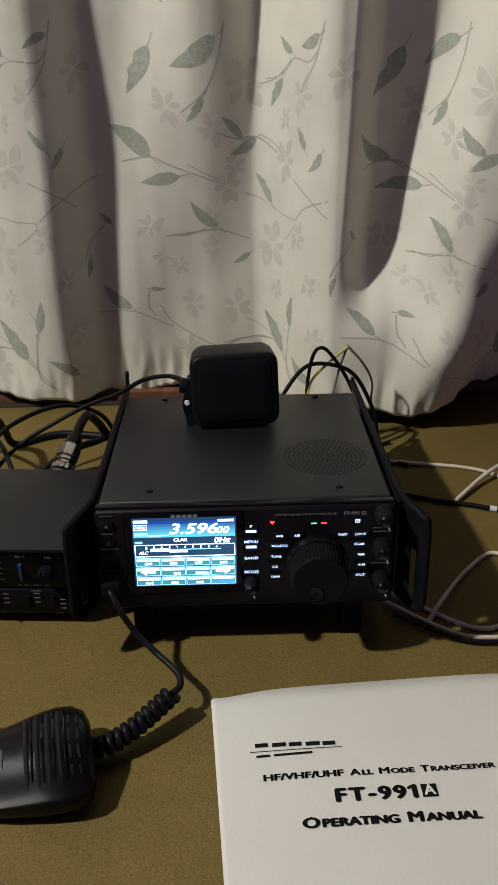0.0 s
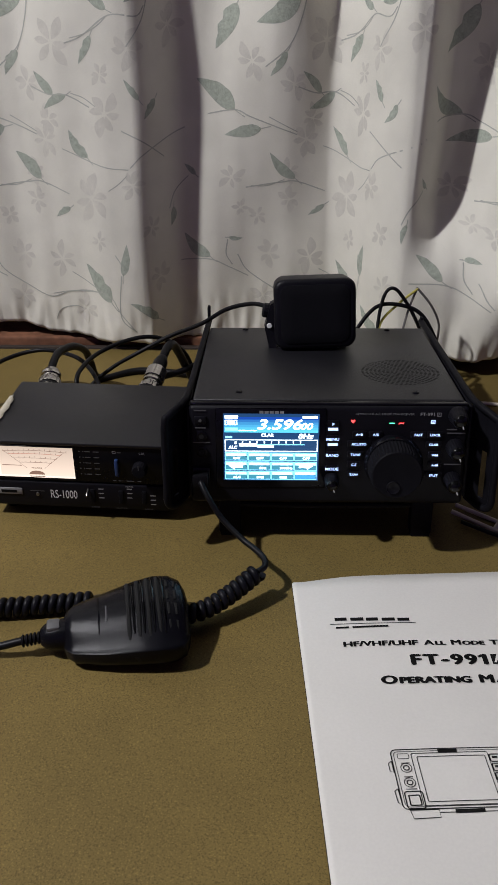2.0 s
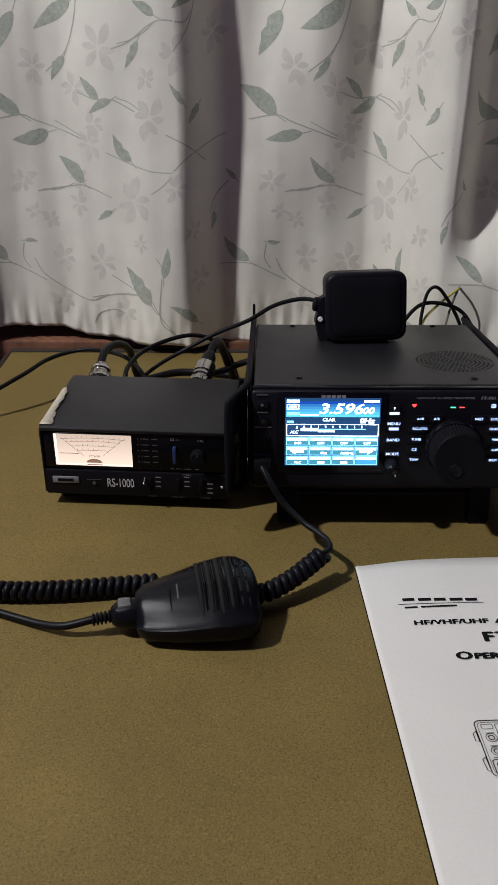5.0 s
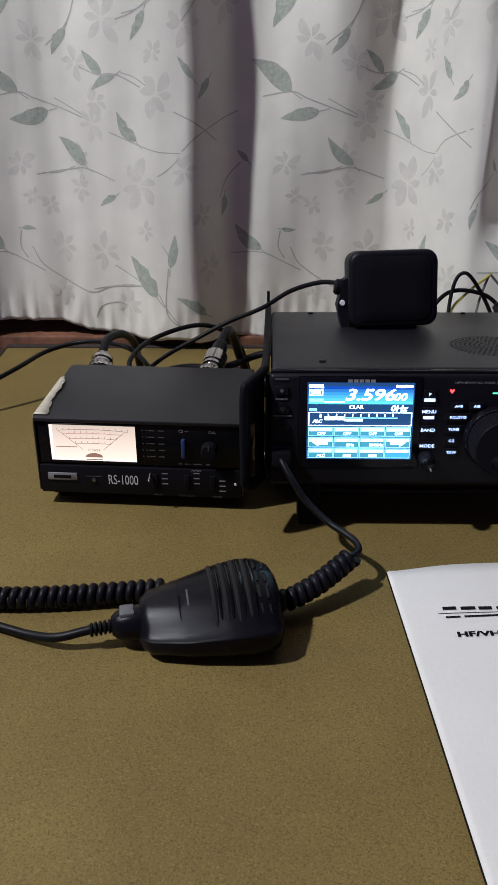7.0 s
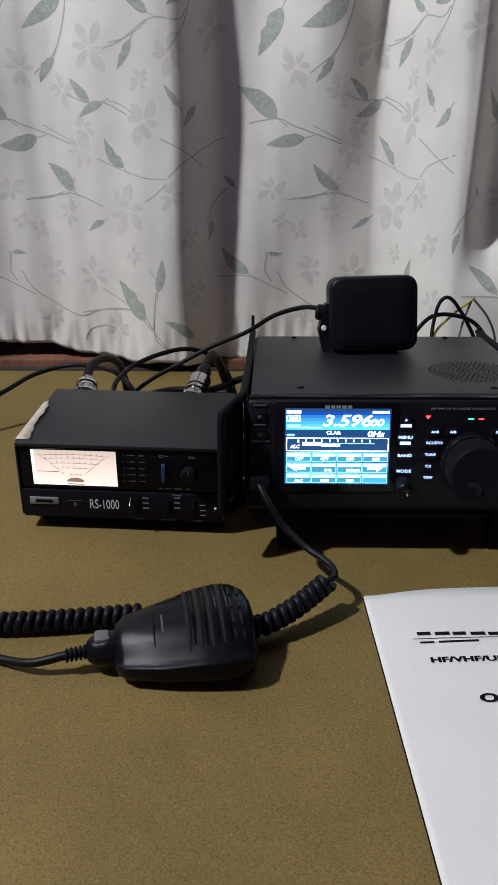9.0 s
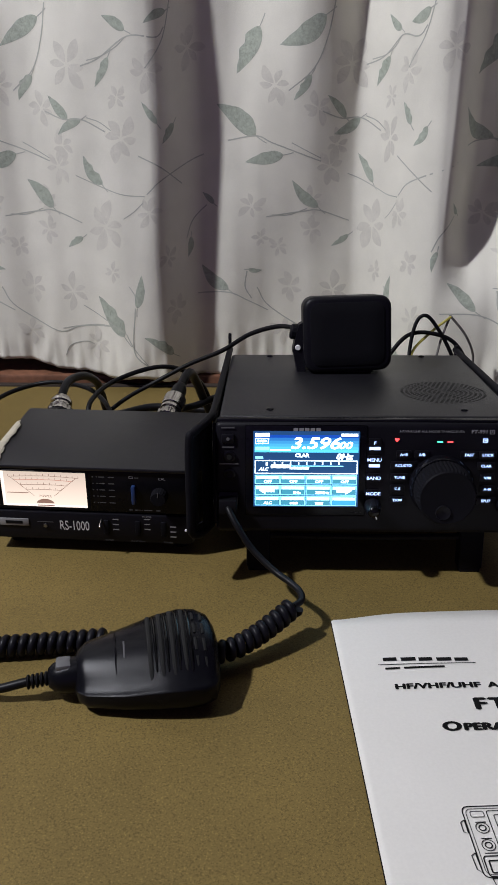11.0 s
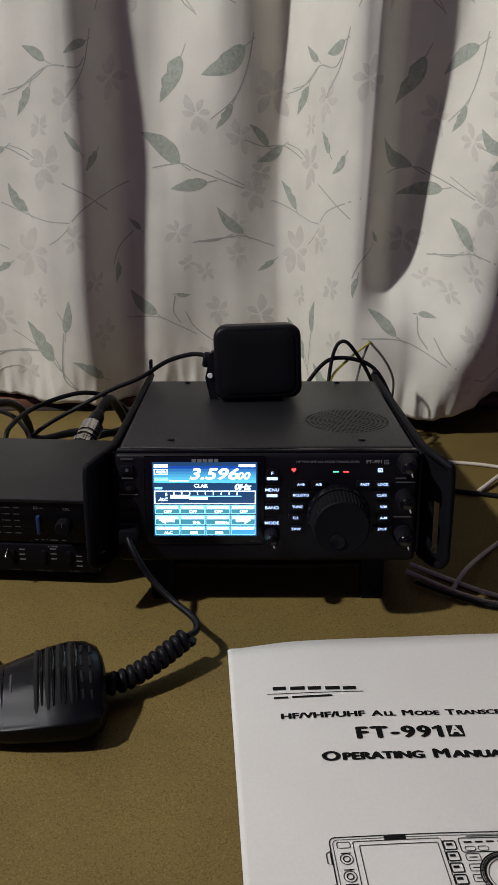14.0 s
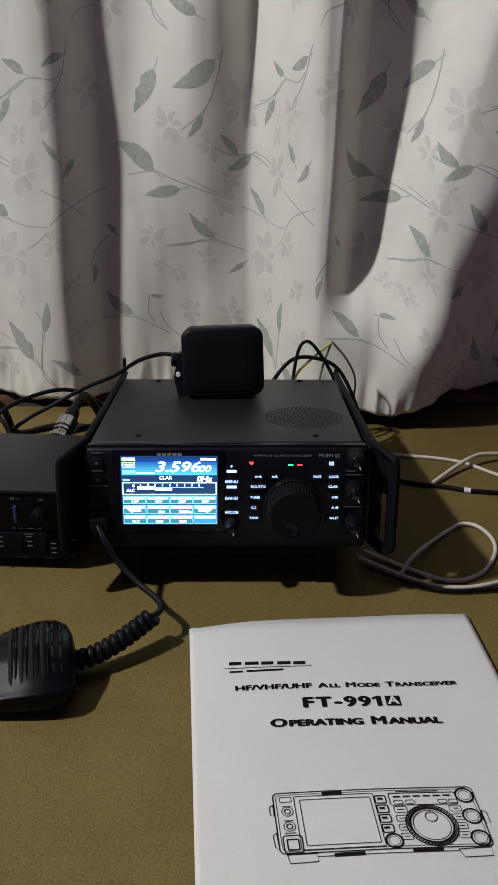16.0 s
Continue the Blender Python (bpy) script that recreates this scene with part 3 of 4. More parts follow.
def build_radio():
    radio = thing("radio_transceiver", RADIO, "black radio transceiver with a lit display on raised front feet", "radio")
    part("case", box(-0.0245, 0.1800, 0.006, 0.215, -0.0195, 0.0615, 0.003, 3), M_CASE, radio, "black textured metal case")
    part("front_panel", box(-0.0265, 0.1820, -0.002, 0.0058, -0.0205, 0.0590, 0.0035, 3), M_BLACK, radio)
    part("panel_lip", box(-0.0255, 0.1810, 0.0008, 0.0075, 0.0582, 0.0608, 0.0012, 2), M_GLOSS, radio)
    part("display_bezel", box(-0.0065, 0.0760, -0.0027, -0.0015, -0.0075, 0.0575, 0.001), M_GLOSS, radio, "glossy black display window")
    build_display(radio)
    # keys with lit legends
    for text, b in (("F", 0.0455), ("MENU", 0.0335), ("BAND", 0.0205), ("MODE", 0.0092)):
        part("key", box(0.0770, 0.0852, -0.0036, -0.0015, b - 0.0030, b + 0.0030, 0.0006), M_BLACK, radio)
        panel_text(radio, text, 0.0811, b, 0.0031, M_KEYLIT, -0.0038, bold=0.00006, wide=1.15)
    for b in (0.0418, 0.0295):
        panel_bar(radio, 0.0774, 0.0848, b - 0.0011, b + 0.0011, M_KEYLIT, -0.0038)
    for text, a, b in (("A=B", 0.1008, 0.0374), ("A/B", 0.1130, 0.0374), ("FAST", 0.1447, 0.0374), ("LOCK", 0.1571, 0.0374), ("RCL/STO", 0.1009, 0.0296), ("TUNE", 0.0985, 0.0211), ("C.S", 0.0975, 0.0129), ("TXW", 0.0978, 0.0046), ("CLAR", 0.1565, 0.0296), ("V/M", 0.1580, 0.0211), ("A-M", 0.1585, 0.0129), ("SPLIT", 0.1580, 0.0045)):
        w = 0.0018 * len(text) * 0.5 + 0.0022
        part("key", box(a - w, a + w, -0.0034, -0.0015, b - 0.0026, b + 0.0026, 0.0006), M_BLACK, radio)
        panel_text(radio, text, a, b, 0.0026, M_KEYLIT, -0.0036, bold=0.00006, wide=1.08)
    part("indicator", moved(frame_bar(0.1532, 0.1566, 0.0461, 0.0489, 0.0006), on_panel(0, 0, -0.0027)), M_KEYLIT, radio)
    panel_bar(radio, 0.1543, 0.1555, 0.0471, 0.0480, M_KEYLIT)
    panel_bar(radio, 0.1228, 0.1266, 0.0459, 0.0468, M_GREEN, name="indicator")
    panel_bar(radio, 0.1296, 0.1334, 0.0459, 0.0468, M_RED, name="indicator")
    bm = bmesh.new()
    bm.faces.new([bm.verts.new((0.0958 + x, 0.0477 + y, 0)) for x, y in ((0, -0.0016), (0.0017, 0.0005), (0.0010, 0.0014), (0, 0.0007), (-0.0010, 0.0014), (-0.0017, 0.0005))])
    part("indicator", moved(bm, on_panel(0, 0, -0.0027)), M_RED, radio, "small red transmit indicator")
    # printed legends: maker's mark as plain bars
    for k in range(5):
        panel_bar(radio, 0.0262 + k * 0.0038, 0.0262 + k * 0.0038 + 0.003, 0.0535, 0.0556, M_GREY, -0.0029, "maker_mark")
    panel_text(radio, "HF/VHF/UHF ALL MODE TRANSCEIVER", 0.1190, 0.0535, 0.0022, M_GREY, wide=1.15)
    panel_text(radio, "FT-991", 0.1507, 0.0535, 0.0034, M_GREY, bold=0.00008, wide=1.15)
    part("legend", moved(frame_bar(0.1574, 0.1606, 0.0519, 0.0549, 0.0004), on_panel(0, 0, -0.0027)), M_GREY, radio)
    panel_text(radio, "A", 0.1590, 0.0534, 0.0026, M_GREY)
    for a0, a1, b in ((-0.0225, -0.0135, 0.0556), (-0.0220, -0.0140, 0.0418), (-0.0240, -0.0110, 0.0300), (0.1655, 0.1730, 0.0417), (0.1660, 0.1795, 0.0388), (0.1655, 0.1785, 0.0135), (0.0660, 0.0735, -0.0048)):
        panel_bar(radio, a0, a1, b - 0.0005, b + 0.0005, M_DIM)
    part("power_key", box(-0.0225, -0.0135, -0.0036, -0.0015, 0.0445, 0.0510, 0.001), M_BLACK, radio)
    part("power_symbol", turned([(0.0012, 0), (0.0012, 0.0002)], on_panel(-0.018, 0.0478, -0.0037), 16), M_DIM, radio)
    for b in (0.0350, 0.0225):
        jack = part("headphone_jack", turned([(0.0042, 0), (0.0042, 0.0012), (0.0030, 0.0016), (0.0022, 0.0014)], on_panel(-0.0172, b, -0.0021), 24), M_GLOSS, radio)
        part("jack_hole", turned([(0.0018, 0), (0.0018, 0.0003)], on_panel(-0.0172, b, -0.0037), 16), M_HOLE, jack)
    part("microphone_socket", box(-0.0250, -0.0110, -0.0040, -0.0015, -0.0045, 0.0100, 0.0012), M_GLOSS, radio)
    # dial and knobs
    dial = part("tuning_dial", turned([(0.0218, 0), (0.0218, 0.0055), (0.0205, 0.0074)], on_panel(0.127, 0.0155, -0.0021), 64), M_GLOSS, radio)
    part("dial_grip", turned([(0.0200, 0.0065), (0.0198, 0.0230), (0.0186, 0.0255)], on_panel(0.127, 0.0155, -0.0021), 96, 48, 0.03), M_CLOTHBLACK, dial)
    part("dial_face", turned([(0.0186, 0.0254), (0.0178, 0.0262), (0.0150, 0.0258), (0.0010, 0.0256)], on_panel(0.127, 0.0155, -0.0021), 48), M_MATTE, dial)
    part("finger_dimple", turned([(0.0052, 0.0258), (0.0048, 0.0268), (0.0040, 0.0262), (0.0010, 0.0258)], on_panel(0.1245, 0.0055, -0.0021), 28), M_BLACK, dial)
    for b in (0.0540, 0.0285, 0.0015):
        knob(radio, "control_knob", 0.1725, b - 0.001, 0.0062, 0.0135)
    knob(radio, "control_knob", 0.0811, 0.0, 0.0052, 0.0115)
    # top: screws and the round grille
    for a, c in ((0.0103, 0.0222), (0.1449, 0.0222), (0.0103, 0.205), (0.1449, 0.205)):
        part("screw", turned([(0.0026, 0), (0.0025, 0.0008), (0.0016, 0.0013), (0.0003, 0.0014)], pose(a, c, 0.0615), 16), M_GLOSS, radio)
    bm = bmesh.new()
    for k in range(1, 10):
        r, n = 0.0034 * k, 6 * k
        for q in range(n):
            a = 2 * math.pi * (q + 0.17 * k) / n
            dot = [(r * math.cos(a) + 0.00125 * math.cos(math.pi * j / 4), r * math.sin(a) + 0.00125 * math.sin(math.pi * j / 4)) for j in range(8)]
            bm.faces.new([bm.verts.new((0.1400 + x, 0.0745 + y * 1.05, 0.06162)) for x, y in dot])
    tagged(part("speaker_grille", bm, M_HOLE, radio, "round grille of many small holes"), kind="stuff")
    # side guards: a rail along each upper edge that ends in a handle before the panel
    for flip in (1, -1):
        f = lambda a: (0.0778 if flip > 0 else 0.0795) + flip * (a - 0.0778)  # noqa: E731
        guard = part("side_guard", tube([(f(0.1845), 0.250, 0.0590), (f(0.1850), 0.15, 0.0595), (f(0.1862), 0.03, 0.0595), (f(0.1890), 0.004, 0.0590), (f(0.1975), -0.012, 0.0548), (f(0.2005), -0.016, 0.0480), (f(0.2005), -0.016, 0.0), (f(0.2000), -0.014, -0.0160), (f(0.1950), -0.006, -0.0205), (f(0.1880), 0.012, -0.0200)], 0.0028, 10, None, 8), M_MATTE, radio)
        part("guard_plate", box(min(f(0.1835), f(0.1865)), max(f(0.1835), f(0.1865)), 0.008, 0.245, -0.0185, 0.0560, 0.001), M_BLACK, guard)
        web = lambda q: (f(0.1868 + 0.0130 * q), 0.010 - 0.0245 * q)  # noqa: E731
        for q0, q1, b0, b1 in ((0.0, 0.50, -0.0200, 0.0570), (0.50, 1.0, 0.0250, 0.0530), (0.50, 1.0, -0.0195, -0.0130), (0.74, 1.0, -0.0130, 0.0250)):
            (ax, ay), (bx, by) = web(q0), web(q1)
            bm = bmesh.new()
            rim = [[bm.verts.new((x, y + d, b)) for x, y, b in ((ax, ay, b0), (bx, by, b0), (bx, by, b1), (ax, ay, b1))] for d in (0.0, 0.0030)]
            bm.faces.new(rim[0])
            bm.faces.new(rim[1][::-1])
            for k in range(4):
                bm.faces.new((rim[0][k], rim[1][k], rim[1][(k + 1) % 4], rim[0][(k + 1) % 4]))
            bmesh.ops.recalc_face_normals(bm, faces=bm.faces)
            part("handle_web", bm, M_MATTE, guard)
        tall = 0.0640 if flip > 0 else 0.0745
        part("rail_end", box(f(0.1845) - 0.0014, f(0.1845) + 0.0014, 0.243, 0.2505, 0.0540, tall, 0.0008), M_MATTE, guard)
        for b in (-0.010, 0.045):
            part("guard_screw", turned([(0.0032, 0), (0.0030, 0.0012), (0.0008, 0.0020)], pose(f(0.1866), 0.03, b, 0, 90 * flip), 16), M_STEEL, guard)
    # feet
    for a in (-0.006, 0.146):
        foot = part("front_foot", box(a, a + 0.017, 0.010, 0.024, -0.0535, -0.0190, 0.002), M_MATTE, radio)
        part("foot_pad", box(a + 0.001, a + 0.016, 0.011, 0.023, -0.0562, -0.0530, 0.001), M_RUBBER, foot)
    for a in (-0.004, 0.150):
        part("rear_foot", turned([(0.007, -0.0108), (0.0075, -0.004), (0.0075, 0.0)], pose(a, 0.190, -0.0194, 7), 20), M_RUBBER, radio)
    part("bail", tube([(-0.001, 0.016, -0.030), (0.078, 0.014, -0.0302), (0.152, 0.016, -0.030)], 0.0022, 8), M_BLACK, radio)
    return radio


build_radio()


# ---- extension speaker ----
def build_speaker():
    spk = thing("extension_speaker", RADIO @ pose(0.0740, 0.132, 0.0618, -5, -1.8, 2), "small square black extension speaker on a bracket atop the radio", "speaker")
    w, h = 0.0715, 0.0605
    rings = []
    for y, s in ((0.0, 0.90), (0.0006, 0.955), (0.0022, 0.99), (0.005, 1.0), (0.040, 0.97), (0.050, 0.93), (0.053, 0.86)):
        rings.append([Vector((px * s, y, 0.0025 + h / 2 + pz * s)) for px, pz in rounded(w, h, 0.0095)])
    part("housing", loft(rings), M_BLACK, spk)
    rings = [[Vector((px * q, y, 0.0025 + h / 2 + pz * q)) for px, pz in rounded(w, h, 0.0095)] for y, q in ((0.0010, 0.84), (-0.0006, 0.84), (-0.0010, 0.82), (-0.0011, 0.5))]
    part("front_grille", loft(rings), M_CLOTHBLACK, spk)
    edge = [(-0.0340, 0.0430), (-0.0385, 0.0405), (-0.0440, 0.0200), (-0.0405, 0.0015), (-0.0340, 0.0005)]
    bm = loft([[Vector((x, y, z)) for x, z in edge] for y in (0.012, 0.014, 0.028, 0.030)])
    bracket = part("bracket", bm, M_BLACK, spk)
    part("bracket_foot", box(-0.0390, 0.0200, 0.010, 0.028, -0.0004, 0.0018, 0.0005), M_BLACK, bracket)
    part("bracket_knob", turned([(0.0065, 0), (0.0065, 0.004), (0.005, 0.0055)], pose(-0.0400, 0.021, 0.034, 0, -80), 24, 12, 0.06), M_BLACK, bracket)
    # the screw is coloured white to stand in for its highlight
    part("bracket_screw_glint", turned([(0.0024, 0), (0.0020, 0.0015)], pose(-0.0398, 0.0120, 0.0220, 90), 12), M_WHITE, bracket, "bracket screw, white for its highlight")


build_speaker()


# ---- power meter ----
def build_meter():
    m = thing("power_meter", pose(-0.1958, 0.0322, TOP, 0, 0, -3.5), "black standing wave and power meter with a lit white dial", "meter")
    L = 0.1500
    part("housing", box(0.0, L, 0.003, 0.106, 0.0105, 0.0685, 0.0015), M_BLACK, m)
    part("base", box(0.005, L - 0.005, 0.010, 0.100, 0.0035, 0.0104, 0.001), M_MATTE, m)
    part("cover", box(-0.0012, L + 0.0012, -0.0015, 0.108, 0.0680, 0.0712, 0.0012), M_CASE, m, "black painted sheet metal cover")
    part("cover_side", box(-0.0014, 0.0, -0.0010, 0.108, 0.012, 0.0682, 0.0005), M_CASE, m)
    part("cover_side", box(L, L + 0.0014, -0.0010, 0.108, 0.012, 0.0682, 0.0005), M_CASE, m)
    part("upper_panel", box(0.001, L - 0.001, 0.0, 0.0034, 0.0345, 0.0678, 0.0008), M_GLOSS, m)
    part("lower_panel", box(0.0, L, -0.0014, 0.0034, 0.0105, 0.0335, 0.0012), M_BLACK, m)
    for a in (0.012, L - 0.012):
        for c in (0.018, 0.092):
            part("foot", turned([(0.006, 0), (0.0065, 0.002), (0.0065, 0.0042)], pose(a, c, 0), 18), M_RUBBER, m)
    P = lambda a, b, d=-0.0004: pose(a, d, b, 90)  # noqa: E731
    face = part("meter_dial", box(0.0100, 0.0735, -0.0004, 0.0010, 0.0375, 0.0665), M_METER, m, "warm white lit meter dial")
    part("meter_frame", moved(frame_bar(0.0085, 0.0750, 0.0360, 0.0678, 0.0015), P(0, 0, -0.0012)), M_GLOSS, m)
    part("dial_lip", moved(flat(0.0102, 0.0733, 0.0377, 0.0395), P(0, 0, -0.0005)), M_METERLIP, face)
    part("dial_lip", moved(flat(0.0102, 0.0125, 0.0395, 0.0663), P(0, 0, -0.0005)), M_METERLIP, face)
    run = lambda b, bow: [(0.016 + 0.052 * k / 12, b + bow * math.sin(math.pi * k / 12)) for k in range(13)]  # noqa: E731
    for b, cut in ((0.0615, 0), (0.0585, 1), (0.0545, 2), (0.0505, 3)):
        pts = [p for p in run(b, 0.0012) if 0.016 + cut * 0.004 <= p[0] <= 0.068 - cut * 0.004]
        part("dial_scale", moved(strip(pts, 0.00035), P(0, 0, -0.0006)), M_RED_INK if cut == 1 else M_DIALINK, face)
        bm = None
        for x, y in pts:
            bm = strip([(x, y), (x, y + 0.0016)], 0.0003, bm)
        part("dial_tick", moved(bm, P(0, 0, -0.00062)), M_DIALINK, face)
    for x0, x1 in ((0.017, 0.034), (0.066, 0.049)):
        part("dial_scale", moved(strip([(x0, 0.0615), (x1, 0.0465)], 0.0003), P(0, 0, -0.00064)), M_DIALINK, face)
    part("dial_text", moved(lettering("POWER", 0.0026), P(0.0425, 0.0462, -0.0006)), M_DIALINK, face)
    part("dial_text", moved(flat(0.014, 0.030, 0.0482, 0.0488), P(0, 0, -0.0006)), M_DIALINK, face)
    bm = bmesh.new()
    bm.faces.new([bm.verts.new((0.0420 + 0.0065 * math.cos(a), 0.0405 + 0.0035 * math.sin(a), 0)) for a in [math.pi * k / 12 for k in range(13)]])
    part("needle_pivot", moved(bm, P(0, 0, -0.0007)), M_DIALINK, face)
    part("needle_pivot", moved(flat(0.0360, 0.0485, 0.0383, 0.0391), P(0, 0, -0.0007)), M_DIALINK, face)
    part("panel_print", moved(flat(0.012, 0.036, 0.0670, 0.0675), P(0, 0, -0.0013)), M_DIM, m)
    # legends and controls of the upper panel
    for a in (0.0785, 0.0815, 0.0850, 0.0920):
        for k in range(5):
            w = 0.0022 if a in (0.0850, 0.0920) else 0.0005
            part("panel_print", moved(flat(a - w, a + w, 0.0420 + k * 0.0052, 0.0428 + k * 0.0052), P(0, 0, -0.0002)), M_DIM, m)
    part("push_button", box(0.1065, 0.1096, -0.0030, 0.001, 0.0425, 0.0575, 0.0010), M_BLUE, m, "blue push button")
    part("panel_print", moved(frame_bar(0.1050, 0.1080, 0.0625, 0.0645, 0.0004), P(0, 0, -0.0002)), M_GREY, m)
    part("panel_print", moved(flat(0.1090, 0.1120, 0.0630, 0.0638), P(0, 0, -0.0002)), M_DIM, m)
    part("panel_print", moved(lettering("CAL", 0.0028), P(0.1290, 0.0630, -0.0002)), M_GREY, m)
    cal = part("calibration_knob", turned([(0.0062, 0), (0.0060, 0.006), (0.0052, 0.0075), (0.001, 0.0077)], P(0.1270, 0.0500, 0), 40, 20, 0.05), M_CLOTHBLACK, m)
    part("pointer_or_glint", moved(flat(-0.0003, 0.0003, 0.002, 0.006), P(0.1270, 0.0500, -0.0079)), M_DIM, cal)
    for a0, a1 in ((0.104, 0.1065), (0.1085, 0.1140), (0.1150, 0.1210), (0.1240, 0.1270)):
        part("panel_print", moved(flat(a0, a1, 0.0368, 0.0376), P(0, 0, -0.0002)), M_DIM, m)
    # lower panel
    part("maker_plate", box(0.0060, 0.0280, -0.0022, -0.0012, 0.0215, 0.0275, 0.0004), M_GREYPLATE, m, "grey maker plate")
    part("maker_mark", moved(flat(0.0105, 0.0235, 0.0233, 0.0258), P(0, 0, -0.0024)), M_INK, m)
    part("model_number", moved(lettering("RS-1000", 0.0112, 0.0, 0.60), P(0.0623, 0.0226, -0.0016)), M_WHITE, m)
    part("panel_print", moved(flat(0.0345, 0.0465, 0.0250, 0.0256), P(0, 0, -0.0016)), M_DIM, m)
    part("adjuster", turned([(0.0016, 0), (0.0014, 0.001)], P(0.0405, 0.0222, -0.0014), 14), M_STEEL, m)
    for a, tilt in ((0.0830, 0),):
        part("toggle_switch", turned([(0.0010, 0), (0.0012, 0.006), (0.0006, 0.0074)], pose(a, -0.0012, 0.0285, 110, 0, 0), 14), M_METAL, m, "bright toggle lever")
    for a, top in ((0.0935, 0.0290), (0.1170, 0.0300), (0.1360, 0.0245)):
        for k in range(3):
            part("panel_print", moved(flat(a - 0.0022, a + 0.0022, top - 0.0042 * k, top - 0.0042 * k + 0.0009), P(0, 0, -0.0016)), M_GREY, m)
        part("rocker", box(a - 0.0090, a - 0.0050, -0.0028, -0.001, 0.0165, 0.0290, 0.0008), M_MATTE, m)
    part("panel_print", moved(lettering("POWER", 0.0021), P(0.1170, 0.0325, -0.0016)), M_GREY, m)
    part("panel_print", moved(lettering("RANGE", 0.0020), P(0.0880, 0.0118, -0.0016)), M_DIM, m)
    part("panel_print", moved(lettering("FUNCTION", 0.0020), P(0.1095, 0.0116, -0.0016)), M_DIM, m)
    part("panel_print", moved(lettering("POWER", 0.0020), P(0.1320, 0.0116, -0.0016)), M_DIM, m)
    part("power_lamp", turned([(0.0010, 0), (0.0008, 0.001)], P(0.1455, 0.0225, -0.0014), 12), M_WHITE, m)
    # sockets at the back
    for a in (0.024, 0.116):
        sock = part("socket", turned([(0.0088, 0), (0.0088, 0.004), (0.0080, 0.0045), (0.0080, 0.018)], pose(a, 0.106, 0.0520, -90), 24), M_METAL, m)
    # a peeling strip of tape on the cover's end
    bm = bmesh.new()
    rows = []
    for k in range(19):
        t = k / 18
        y = 0.004 + 0.072 * t
        jag = 0.0010 * math.sin(9 * t + 1) + 0.0009 * math.sin(31 * t)
        rows.append([bm.verts.new(p) for p in ((-0.0021, y, 0.0600 + 0.0015 * math.sin(15 * t)), (-0.0024, y, 0.0705), (-0.0016, y, 0.0720), (0.0030 + 0.0045 * (1 - t) + jag, y, 0.0719 + 0.0008 * t + 0.0007 * math.sin(17 * t) ** 2))])
    for p, q in zip(rows, rows[1:]):
        for k in range(3):
            bm.faces.new((p[k], p[k + 1], q[k + 1], q[k]))
    tape = part("tape", bm, M_TAPE, m, "peeling cream tape along the end")
    mod = tape.modifiers.new("thickness", "SOLIDIFY")
    mod.thickness = 0.0005
    return m


build_meter()


def plug(name, at, rz, rx, label, long=False):
    """A coaxial plug with a knurled nickel collar, along its own z."""
    p = thing(name, pose(*at) @ pose(0, 0, 0, rx, 0, rz) @ Matrix.Scale(1.10, 4), label, "cable plug", "coaxial plugs behind the meter")
    part("collar", turned([(0.0084, 0), (0.0095, 0.001), (0.0095, 0.0055), (0.0086, 0.0062), (0.0086, 0.0078), (0.0095, 0.0085), (0.0095, 0.013), (0.0084, 0.0145)], pose(0, 0, 0), 32, 16, 0.08), M_METAL, p)
    part("gasket", turned([(0.0090, 0.0062), (0.0090, 0.0078)], pose(0, 0, 0), 28), M_RUBBER, p)
    part("shoulder", turned([(0.0072, 0.0140), (0.0072, 0.0170), (0.0084, 0.0176), (0.0084, 0.0200), (0.0066, 0.0212), (0.0060, 0.024 if not long else 0.034)], pose(0, 0, 0), 28), M_METAL, p)
    if long:
        part("adapter", turned([(0.0078, 0.0215), (0.0088, 0.0222), (0.0088, 0.0330), (0.0078, 0.0340), (0.0062, 0.0350), (0.0060, 0.0385)], pose(0, 0, 0), 40, 20, 0.035), M_METAL, p)
        part("boot", turned([(0.0064, 0.036), (0.0060, 0.044), (0.0045, 0.049), (0.0038, 0.050)], pose(0, 0, 0), 24), M_RUBBER, p)
    return p


plug("coaxial_plug", (-0.1700, 0.1480, TOP + 0.0550), 0, -62, "nickel coaxial plug on the back of the meter")
plug("coaxial_plug", (-0.0788, 0.1400, TOP + 0.0545), -12, -71, "long nickel coaxial plug and adapter with a short boot", True)


# ---- cables ----
def cable(name, points, r, mat, label, sides=10):
    ob = part(name, tube([(x, y, TOP + z) for x, y, z in points], r, sides), mat)
    return tagged(ob, label, "cable")


cable("speaker_cable", [(0.038, 0.165, 0.131), (0.0314, 0.17, 0.1316), (0.0159, 0.19, 0.1268), (-0.0079, 0.21, 0.1136), (-0.0331, 0.22, 0.0950), (-0.0645, 0.23, 0.0784), (-0.0963, 0.23, 0.0609), (-0.1219, 0.22, 0.049), (-0.142, 0.205, 0.036), (-0.155, 0.185, 0.02), (-0.165, 0.165, 0.0025), (-0.175, 0.158, 0.0025)], 0.0020, M_RUBBER, "thin black cable running down from the speaker")
cable("coaxial_cable", [(-0.40, 0.12, 0.0030), (-0.33, 0.17, 0.012), (-0.265, 0.22, 0.0345), (-0.2409, 0.26, 0.0394), (-0.2051, 0.27, 0.0454), (-0.1647, 0.24, 0.0517), (-0.142, 0.21, 0.0500), (-0.1274, 0.18, 0.042), (-0.118, 0.165, 0.020), (-0.112, 0.160, 0.0025)], 0.0022, M_RUBBER, "black cable arching behind the meter")
